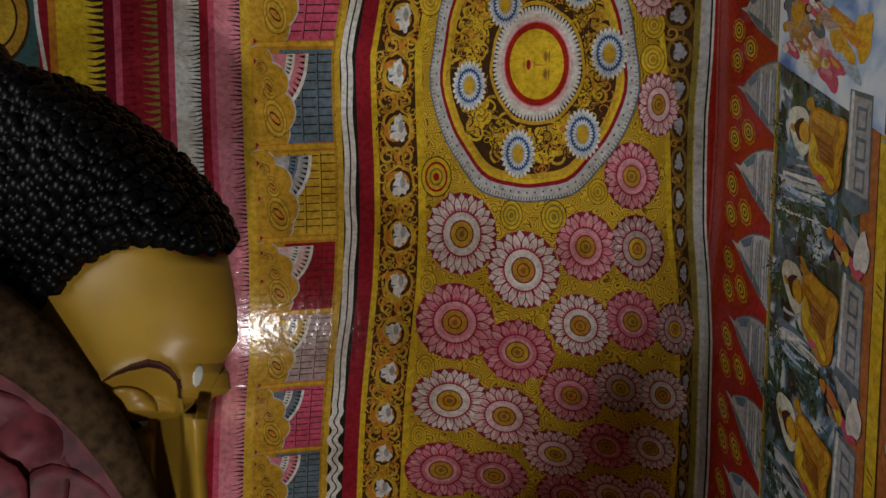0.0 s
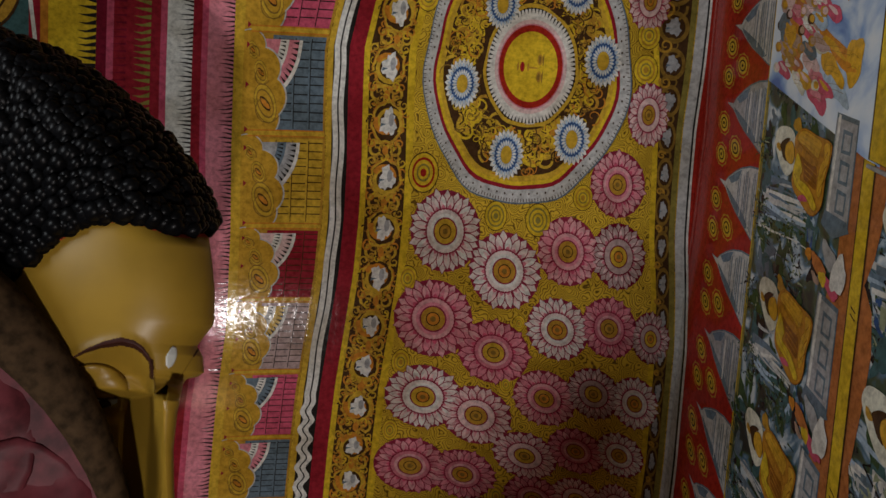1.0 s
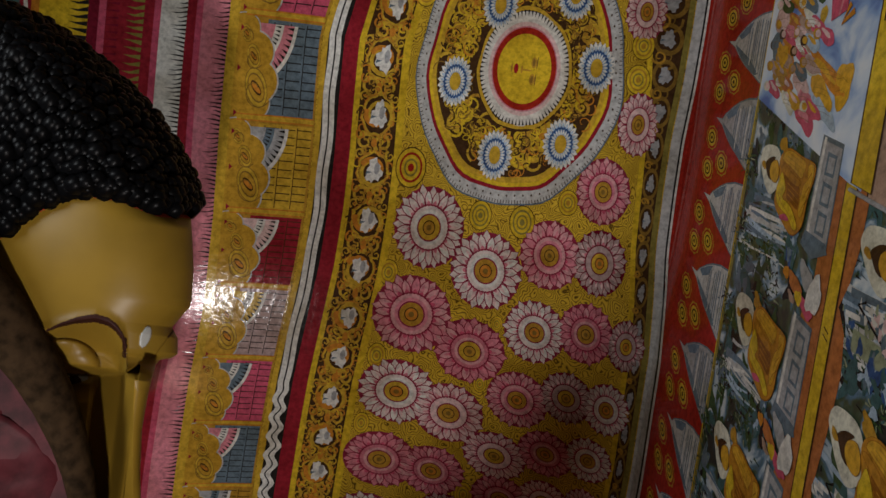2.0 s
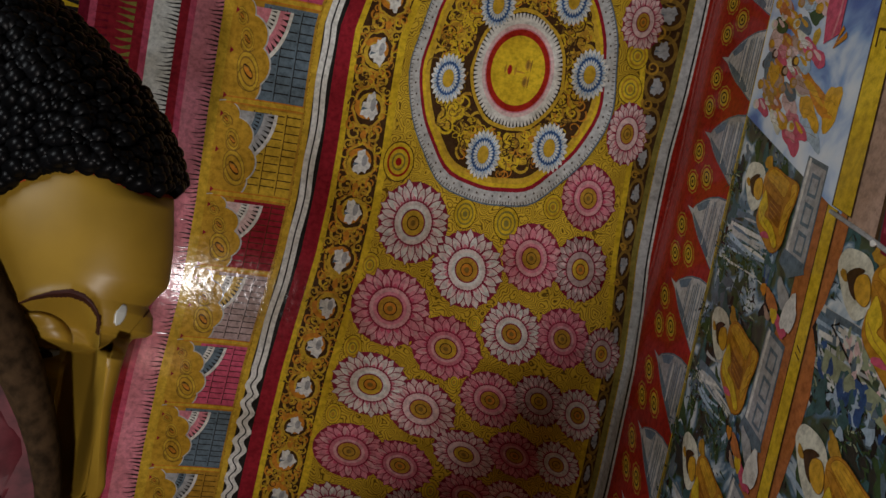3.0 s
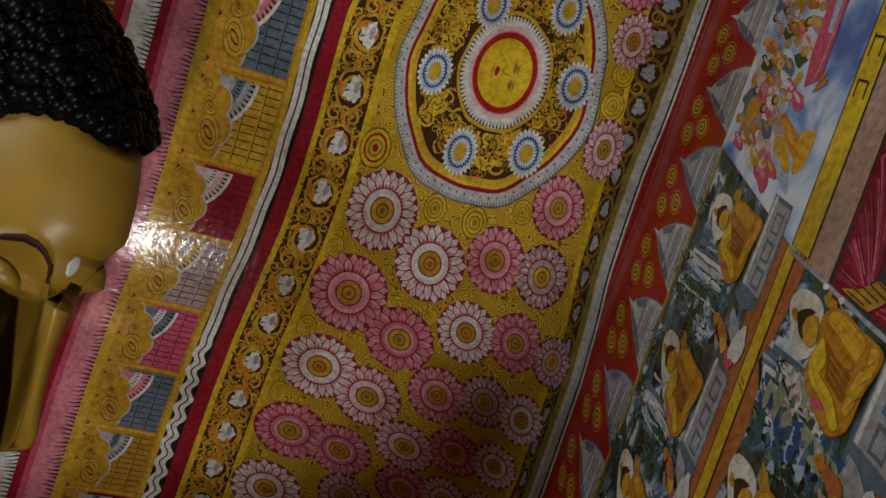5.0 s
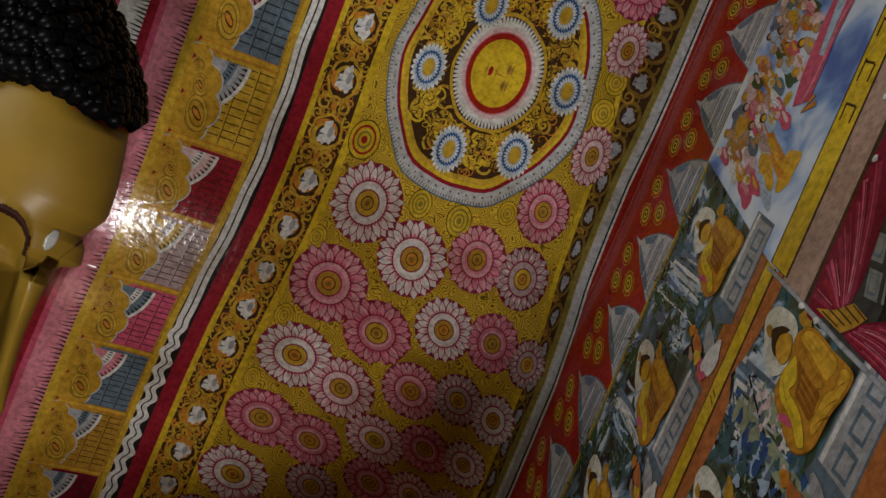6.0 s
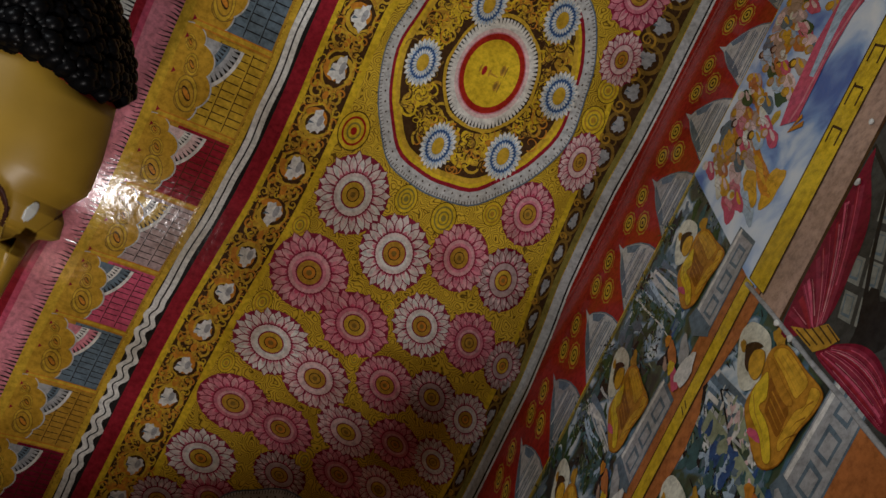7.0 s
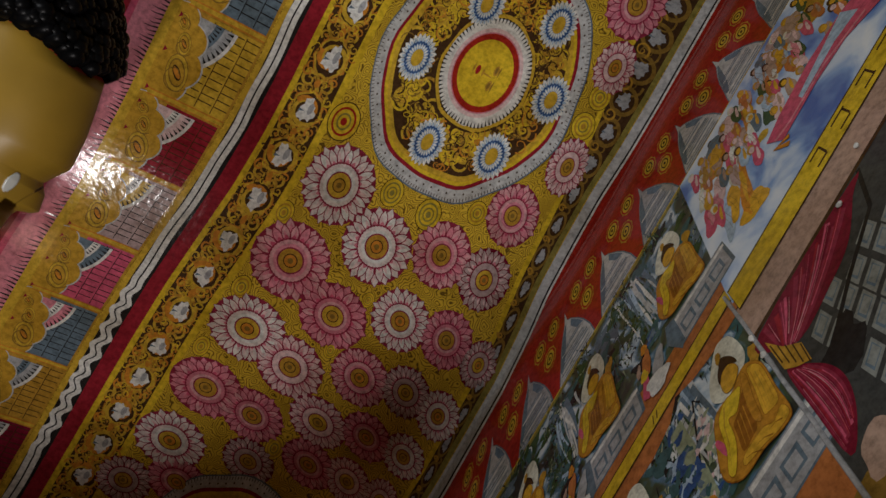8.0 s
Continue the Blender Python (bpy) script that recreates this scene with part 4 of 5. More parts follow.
    a.done("kneeling_motif", wall_east, "small kneeling shapes in white, rose and rust")


def seated_rows():
    b = WallBrush(on_wall)
    b.rows(0.14, 2.2, 1.13, 1.535, LAND, 1)
    b.rows(0.14, 2.2, 1.13, 1.185, RUST, 2)
    b.rows(EDGE, 2.2, 0.70, 1.10, LAND, 1)
    b.rows(EDGE, 2.2, 0.70, 0.76, RUST, 2)
    b.rows(EDGE - 0.01, 2.2, 1.098, 1.136, BROWN, 17)
    b.rows(EDGE - 0.01, 2.2, 1.102, 1.133, YELLOW, 18)
    for i in range(8):
        y = 0.415 + 0.25 * i
        for d in (-0.006, 0.004):
            b.ribbon([(y + d, 1.109), (y + d - 0.004, 1.125)], 0.0025, BROWN, 19)
    b.rows(EDGE, 2.2, 0.2, 0.70, GREY, 1)
    b.done("panel_ground", wall_east, "painted panel ground with a yellow dividing line")
    for i in range(6):
        shrine_panel((0.255, 0.516, 0.748, 0.985, 1.22, 1.46)[i], 1.405, 1.0, i, False)
        shrine_panel((0.272, 0.505, 0.745, 0.985, 1.22, 1.46)[i], 0.996, 1.0, i + 20, True)


def deity_mural():
    b = WallBrush(on_wall)
    edge = lambda q: EDGE - 0.008 - 0.055 * max(0, (q - 1.116) / 0.43)
    for i in range(10):
        q0, q1 = 1.09 + 0.0451 * i, 1.09 + 0.0451 * (i + 1)
        b.poly([(-0.9, q0), (edge(q0), q0), (edge(q1), q1), (-0.9, q1)], CLOUDS, 14)
    b.done("cloud_mural", wall_east, "blue and white painted clouds")
    spots = [(0.015, 1.468, 0.03, 0.05, DULL), (0.03, 1.43, 0.022, 0.035, PINK), (0.075, 1.448, 0.04, 0.05, ORANGE), (0.068, 1.337, 0.014, 0.05, HALO), (0.05, 1.38, 0.012, 0.04, HALO), (0.141, 1.395, 0.012, 0.035, HALO),
             (0.15, 1.318, 0.022, 0.045, ROSE), (0.128, 1.33, 0.02, 0.03, PINK), (0.005, 1.35, 0.012, 0.045, HALO), (0.025, 1.36, 0.02, 0.06, TAN), (0.086, 1.20, 0.035, 0.03, SKIN), (0.075, 1.26, 0.014, 0.08, ORANGE), (-0.054, 1.345, 0.02, 0.05, LEAF),
             (-0.096, 1.465, 0.02, 0.06, SKY), (-0.12, 1.50, 0.016, 0.03, SLATE), (-0.139, 1.428, 0.025, 0.04, ORANGE), (-0.08, 1.39, 0.012, 0.05, RUST), (-0.16, 1.37, 0.015, 0.06, ROSE), (-0.11, 1.41, 0.014, 0.022, HALO), (-0.04, 1.46, 0.018, 0.05, RUST),
             (0.11, 1.44, 0.02, 0.05, OCHRE), (0.10, 1.36, 0.018, 0.04, PALE), (0.13, 1.25, 0.016, 0.05, SKY), (0.105, 1.27, 0.016, 0.05, SKIN), (-0.02, 1.40, 0.018, 0.03, ORANGE), (-0.005, 1.31, 0.02, 0.012, GOLD), (-0.20, 1.46, 0.03, 0.05, TAN), (-0.25, 1.42, 0.03, 0.06, OCHRE), (-0.17, 1.50, 0.025, 0.03, DULL), (0.055, 1.49, 0.025, 0.025, SLATE)]
    for i, (y, q, ry, rq, m) in enumerate(spots):
        s = WallBrush(on_wall)
        s.blob((y, q), ry, rq, m, 15 + i % 6, i, 0.13, 22, 0.35)
        s.blob((y - ry * 0.2, q + rq * 0.15), ry * 0.45, rq * 0.6, {ORANGE: SKIN, HALO: WHITE, DULL: PALE, ROSE: PINK}.get(m, m), 21 + i % 3, i + 9, 0.2, 14, 0.3)
        for t in range(2):
            s.ribbon([(y + ry * (0.35 - 0.5 * t), q + rq * 0.6), (y + ry * (0.2 - 0.5 * t), q), (y + ry * (0.3 - 0.45 * t), q - rq * 0.6)], 0.0006, UMBER, 24)
        s.done("figure_motif", wall_east, "loosely painted plain shape in a crowd")
    rnd = random.Random(11)
    crowd = WallBrush(on_wall)
    for row, q0 in enumerate((1.50, 1.455, 1.405, 1.355, 1.315)):
        for i in range(13):
            y = 0.13 - 0.037 * i - 0.017 * (row % 2) + rnd.uniform(-0.008, 0.008)
            q = q0 + rnd.uniform(-0.012, 0.012)
            if y + 0.02 > edge(q) or (row > 2 and rnd.random() < 0.35):
                continue
            cloth, flesh = rnd.choice((TAN, RUST, DULL, SLATE, SKIN, PALE, LEAF, ROSE, SKY)), rnd.choice((TAN, PALE, SKIN))
            lay = 19
            crowd.blob((y, q - 0.03), 0.0125, 0.035, cloth, lay, i + 40 * row, 0.10, 16, 0.2)
            crowd.blob((y - 0.004, q - 0.028), 0.004, 0.02, flesh, lay, i + 7, 0.12, 12, 0.3)
            crowd.blob((y, q + 0.006), 0.009, 0.016, HALO if i % 4 == 0 else (BROWN, OCHRE)[i % 2], lay, i, 0.04, 14)
            crowd.blob((y - 0.001, q + 0.002), 0.0062, 0.0105, flesh, lay, i + 3, 0.03, 12)
    crowd.done("crowd_motif", wall_east, "small loose brush shapes of a painted crowd")
    d = WallBrush(on_wall)
    d.lift += 6
    d.poly([(-0.27, 1.18), (-0.20, 1.22), (-0.12, 1.23), (-0.02, 1.225), (0.0, 1.275), (-0.05, 1.29), (-0.15, 1.30), (-0.24, 1.29), (-0.33, 1.25)], ROSE, 21)
    d.poly([(-0.25, 1.235), (-0.19, 1.25), (-0.09, 1.245), (-0.09, 1.262), (-0.16, 1.275), (-0.24, 1.29)], SKY, 22)
    d.ribbon([(-0.25, 1.21), (-0.15, 1.24), (-0.05, 1.24), (-0.01, 1.25)], 0.006, PINK, 23)
    d.ribbon([(-0.03, 1.215), (0.0, 1.235), (-0.02, 1.20)], 0.01, ORANGE, 23)
    d.done("figure_motif", wall_east, "large painted shape in magenta and pale blue cloth")
    w = WallBrush(on_wall)
    w.lift += 8
    w.rows(-0.9, EDGE - 0.012, 1.058, 1.121, BROWN, 20)
    w.rows(-0.9, EDGE - 0.013, 1.062, 1.117, YELLOW, 21)
    w.done("yellow_caption_band", wall_east, "yellow painted strip with dark writing strokes")
    rnd = random.Random(4)
    for i in range(9):
        y = -0.02 - 0.062 * i
        g = WallBrush(on_wall)
        g.lift += 9
        for dq in (1.074, 1.103):
            g.rows(y - rnd.uniform(0.014, 0.02), y + rnd.uniform(0.008, 0.016), dq, dq + 0.0045, BROWN, 22)
        g.rows(y - 0.017, y - 0.013, 1.078, 1.105, BROWN, 22)
        g.done("writing_bar", wall_east, "dark strokes that cannot be read")


def doorway(p, h=0.0):
    """The painted doorway's own ground on the wall."""
    return on_wall((p[0] + 0.016, p[1] + 0.012), h)


def painted_doorway():
    b = WallBrush(doorway)
    b.rows(-0.9, EDGE - 0.022, 0.2, 1.045, DUSK, 14)
    b.rows(-0.9, EDGE - 0.022, 0.978, 1.06, WOOD, 18)
    b.rows(-0.9, EDGE - 0.022, 0.972, 0.98, BROWN, 19)
    b.rows(-0.9, EDGE - 0.022, 1.056, 1.06, BROWN, 19)
    b.done("painted_lintel", wall_east, "brown painted lintel over dusky doorway")
    g = WallBrush(doorway)
    for i in range(9):
        for j in range(7):
            y, q = 0.14 - 0.038 * i - 0.006 * j, 0.865 - 0.036 * j + 0.02 * (i % 2)
            g.poly([(y, q), (y - 0.03, q + 0.012), (y - 0.034, q - 0.016), (y - 0.004, q - 0.028)], ASHEN, 15)
            g.poly([(y - 0.005, q - 0.003), (y - 0.027, q + 0.007), (y - 0.03, q - 0.012), (y - 0.008, q - 0.021)], SLATE, 16)
            g.poly([(y - 0.008, q - 0.004), (y - 0.026, q + 0.004), (y - 0.029, q - 0.011), (y - 0.011, q - 0.018)], ASHEN, 17)
    g.done("lattice_motif", wall_east, "grey painted lattice of slanting panes")
    t = WallBrush(doorway)
    t.ribbon([(-0.05, 0.97), (-0.02, 0.90), (0.06, 0.86), (0.16, 0.80)], 0.008, BLACK, 17)
    t.ribbon([(0.1, 0.68), (0.04, 0.76), (-0.06, 0.86)], 0.012, BLACK, 17)
    t.blob((0.13, 0.80), 0.05, 0.03, BLACK, 17, 3, 0.25)
    t.blob((0.155, 0.672), 0.03, 0.028, TAN, 17, 5, 0.1)
    t.blob((0.185, 0.60), 0.06, 0.07, UMBER, 16.5, 6, 0.15)
    t.done("shadow_motif", wall_east, "dark painted branches")
    for part_name, outline, lines in (
            ("curtain_motif", [(-0.035, 0.968), (-0.018, 0.945), (0.029, 0.90), (0.083, 0.885), (0.149, 0.88), (0.190, 0.92), (0.190, 0.968)], "upper"),
            ("curtain_motif", [(0.165, 0.845), (0.143, 0.80), (0.141, 0.76), (0.158, 0.722), (0.188, 0.70), (0.191, 0.79), (0.189, 0.87)], "lower")):
        c = WallBrush(doorway)
        c.poly(smooth(outline), WINE, 20)
        cx, cy = (0.175, 0.90) if lines == "upper" else (0.18, 0.86)
        rnd = random.Random(len(lines) + 4)
        tones = (RASP, WINE, CRIMSON, RASP, ROSE, WINE, RASP, CRIMSON)
        for k in range(17):
            s = min(1.0, max(0.0, k / 16 + rnd.uniform(-0.025, 0.025)))
            top = rnd.uniform(0.82, 1.0) if k % 3 else 1.0
            if lines == "upper":
                end = (0.18 - 0.20 * s, 0.964 - 0.02 * max(0, s - 0.85))
                mid = (0.178 - 0.115 * s, 0.935 - 0.032 * s)
                pts = [(cx - 0.02 * s, cy - 0.016 * s), mid, end]
            else:
                pts = [(0.188 - 0.022 * s, 0.865 - 0.025 * s), (0.187 - 0.055 * s, 0.78), (0.188 - 0.028 * s, 0.71 + 0.016 * s)]
            bent = []
            for a in range(9):
                u = top * a / 8
                bent.append(tuple((1 - u) ** 2 * p + 2 * u * (1 - u) * m + u * u * e for p, m, e in zip(*pts)))
            wide = (0.0075 if lines == "upper" else 0.0036) * rnd.uniform(0.7, 1.3)
            c.ribbon(bent, wide, tones[k % 8], 20.5 + 0.15 * k)
            if k % 2:
                c.ribbon(bent[rnd.randrange(3):], wide * rnd.uniform(0.18, 0.4), (ROSE, MAUVE, BLUSH)[k % 3], 24 + 0.1 * k, True)
        c.done(part_name, wall_east, "crimson painted curtain gathered in folds")
    t = WallBrush(doorway)
    t.poly([(0.190, 0.945), (0.175, 0.905), (0.153, 0.874), (0.156, 0.838), (0.175, 0.855), (0.190, 0.875)], OCHRE, 28)
    for k in range(5):
        t.ribbon([(0.187 - 0.008 * k, 0.93 - 0.014 * k), (0.187 - 0.007 * k, 0.885 - 0.012 * k)], 0.002, BROWN, 29)
    t.done("curtain_tie", wall_east, "ochre painted curtain tie")


def edge_post():
    """A slim grey plaster bead that runs down the wall."""
    bm = bmesh.new()
    rings = []
    n = 46
    for i in range(n + 1):
        q = 0.1 + 1.02 * i / n
        w = 0.0034 + 0.0008 * noise.noise((0, 0, i * 0.6))
        y = EDGE - 0.004 + 0.0015 * noise.noise((3, 0, i * 0.3))
        p = Vector(on_wall((y, q)))
        rings.append([bm.verts.new(p + Vector((-d, s, 0))) for d, s in ((-0.002, -w), (0.0035, -w * 0.9), (0.005, -w * 0.5), (0.005, w * 0.5), (0.0035, w * 0.9), (-0.002, w))])
    for r, s in zip(rings, rings[1:]):
        for k in range(5):
            bm.faces.new((r[k], r[k + 1], s[k + 1], s[k]))
    for r in (rings[0], rings[-1]):
        bm.faces.new(r)
    bmesh.ops.recalc_face_normals(bm, faces=bm.faces[:])
    post = tagged(part("trim", bm, GREY, None), "slim grey plaster bead down the painted wall", "trim", kind="structure")
    # Glints of reflected light, put in as small white-painted lumps.
    for y, q in ((-0.06, 1.012), (0.014, 0.971), (0.216, 0.985), (0.216, 0.94)):
        bm = bmesh.new()
        bmesh.ops.create_icosphere(bm, subdivisions=2, radius=1, matrix=Matrix.Translation(on_wall((y, q), 0.004 if y < 0.1 else 0.006)) @ Matrix.Diagonal((0.003, 0.0045, 0.006, 1)))
        for v in bm.verts:
            v.co += Vector((0, 1, 1)) * 0.003 * noise.noise(v.co * 150)
        part("glint_fleck", bm, WHITE, post if y > 0.1 else wall_east, "white fleck standing in for a glint of light")


STUPA = paint("blue_grey_paint", (0.15, 0.22, 0.29))
LEAF = paint("leaf_green_paint", (0.05, 0.09, 0.035))
MOSS = paint("pale_moss_paint", (0.34, 0.38, 0.24))
RUST = paint("rust_paint", (0.50, 0.17, 0.05))
ASHEN = paint("ash_grey_paint", (0.27, 0.28, 0.25))
HALO = paint("cream_paint", (0.74, 0.72, 0.58))
ROBE = paint("robe_paint", (0.30, 0.11, 0.014))
RUSSET = paint("russet_paint", (0.54, 0.24, 0.026))
DUSK = paint("dusky_paint", (0.06, 0.06, 0.055))
WOOD = paint("brown_wood_paint", (0.46, 0.30, 0.22))
red_frieze()
seated_rows()
deity_mural()
painted_doorway()
edge_post()

# ---- the lying statue, its pillow and its couch ----
EYE = Vector((0, 0, CZ))


def towards(px, py):
    """The way from the eye, px right and py down of the first aim, per unit of depth."""
    return AIM.to_3x3() @ Vector((px, -py, -1.0))


def lacquer(name, c, rough, vary, scale, gloss=0.5):
    m, nt, bsdf = shader(name)
    co = nt.nodes.new("ShaderNodeTexCoord").outputs["Object"]
    n1 = node(nt, "ShaderNodeTexNoise", Scale=scale, Detail=5.0)
    nt.links.new(co, n1.inputs["Vector"])
    nt.links.new(ramp(nt, n1.outputs["Fac"], [(0.3, shade(c, 1 - vary)), (0.6, c), (0.8, shade(c, 1 + vary * 0.4))]), bsdf.inputs["Base Color"])
    bsdf.inputs["Roughness"].default_value = rough
    bsdf.inputs["Specular IOR Level"].default_value = gloss
    relief(nt, bsdf, co, 30, 0.06, 0.002)
    return m


GILT = lacquer("golden_lacquer", (0.255, 0.153, 0.017), 0.40, 0.22, 9, 0.3)
HAIR = lacquer("black_lacquer", (0.003, 0.003, 0.0035), 0.36, 0.4, 20, 0.08)
LINE = lacquer("red_line_lacquer", (0.42, 0.05, 0.02), 0.3, 0.2, 30)
BROW = lacquer("dark_brow_lacquer", (0.035, 0.011, 0.008), 0.5, 0.2, 30, 0.12)
IVORY = lacquer("ivory_lacquer", (0.42, 0.43, 0.40), 0.25, 0.1, 30)



# Outlines of the head, in 1331ths of the depth: across from the left, down from the top, in the first aim.
BACK_LINE = table([(104, -40), (130, -70), (200, -110), (350, -150), (600, -160), (900, -140), (1150, -80), (1320, 60)])
CREST_LINE = table([(104, -10), (130, 0), (220, 70), (330, 150), (440, 235), (600, 255), (700, 245), (735, 330), (760, 345), (900, 345), (1010, 300), (1150, 180), (1320, 80)])
FRONT_LINE = table([(104, 0), (130, 15), (160, 120), (215, 218), (295, 318), (368, 378), (420, 400), (444, 402), (490, 411), (540, 419), (592, 422), (605, 420), (625, 406), (643, 395), (650, 399), (660, 406),
                    (688, 410), (696, 400), (702, 380), (712, 374), (760, 368), (826, 365), (900, 371), (961, 380), (984, 373), (998, 340), (1012, 292), (1040, 290), (1075, 312), (1100, 305), (1150, 270), (1250, 220), (1320, 100)])
HAIR_XY = table([(-600, 760), (-100, 720), (0, 610), (60, 540), (100, 508), (140, 470), (180, 442), (215, 429), (250, 426), (290, 432), (320, 441), (345, 446), (402, 444), (440, 470)])
BROW_XY = table([(120, 722), (150, 698), (178, 678), (200, 664), (230, 651), (262, 643), (285, 647), (300, 656), (312, 670), (319, 688), (323, 708), (328, 760)])
LEDGE_XY = table([(120, 742), (230, 744), (280, 738), (320, 730), (345, 714), (375, 703), (410, 694)])
NOSE_FOOT = table([(735, 284), (820, 270), (900, 252), (1000, 235)])
NOSE_RIDGE = table([(735, 341), (800, 347), (880, 356), (960, 366), (1000, 360)])


def ease(a, b, v):
    t = max(0.0, min(1.0, (v - a) / (b - a)))
    return t * t * (3 - 2 * t)


def face_relief(x, y):
    """How far the face stands out towards the viewer, in metres, and its paint."""
    d, mat = 0.0, 0
    hair = HAIR_XY(x)
    if y < hair:
        return 0.006 * min(1.0, (hair - y) / 20), 1
    if y < hair + 6:
        return 0.0, 2
    if y < 595:
        return 0.0, 0
    # socket roof under the brow, and the lid that swells in it
    brow, ledge = BROW_XY(x), LEDGE_XY(x)
    if x < 345:
        fade = ease(345, 318, x)
        below = y - brow
        d -= fade * (0.008 * ease(0, 4, below) + 0.040 * ease(-2, 62, below))
        d += 0.004 * fade * math.exp(-(below / 14) ** 2)
    q = 1 - ((x - 222) / 56) ** 2 - ((y - 725) / 41) ** 2
    if q > 0 and y < ledge + 2:
        d += 0.026 * q ** 0.5
    if x < 348:
        d -= (0.026 if x > 270 else 0.020) * ease(0, 5, y - ledge)
        if x < 276:
            d += 0.052 * ease(756, 792, y) * ease(284, 268, x)
    # nose: a flat flank, then the lit ridge
    if y > 726:
        a, b = NOSE_FOOT(y), NOSE_RIDGE(y)
        d += ease(726, 742, y) * ease(1010, 985, y) * (0.100 * max(0.0, min(1.0, (x - a) / (b - a))) - 0.058)
        d += 0.02 * math.exp(-((x - 300) / 28) ** 2 - ((y - 965) / 26) ** 2)
    # mouth and chin
    d += 0.025 * math.exp(-((x - 250) / 60) ** 2) * (math.exp(-((y - 1065) / 16) ** 2) + math.exp(-((y - 1100) / 15) ** 2)) + 0.03 * math.exp(-((x - 210) / 70) ** 2 - ((y - 1200) / 50) ** 2)
    # brow of the far side, turning away
    line = 424 - 0.56 * (y - 600)
    if 600 < y < 700 and x > line:
        d -= 0.005
    # paint
    thick = 7.0 * min(1.0, max(0.0, (x - 160) / 90))
    if 165 < x < 320 and -thick < y - brow < thick * 0.9 or 312 < x < 324 and 670 < y < 706 and abs(x - (318 + 0.07 * (y - 688))) < 3:
        mat = 3
    if 604 < y < 662 and abs(x - line) < 1.6:
        mat = 3
    u, v = x - 351, y - 665
    if ((u + 0.2 * v) / 8.5) ** 2 + ((v - 0.1 * u) / 19) ** 2 < 1:
        d += 0.003
        mat = 4
    if 205 < x < 262 and ledge + 1 < y < ledge + 10 + 8 * math.sin(math.pi * (x - 205) / 57):
        mat = 3 if ((x - 240) / 12) ** 2 + ((y - 755) / 9.5) ** 2 < 1 or y < ledge + 3 else 4
    return d, mat


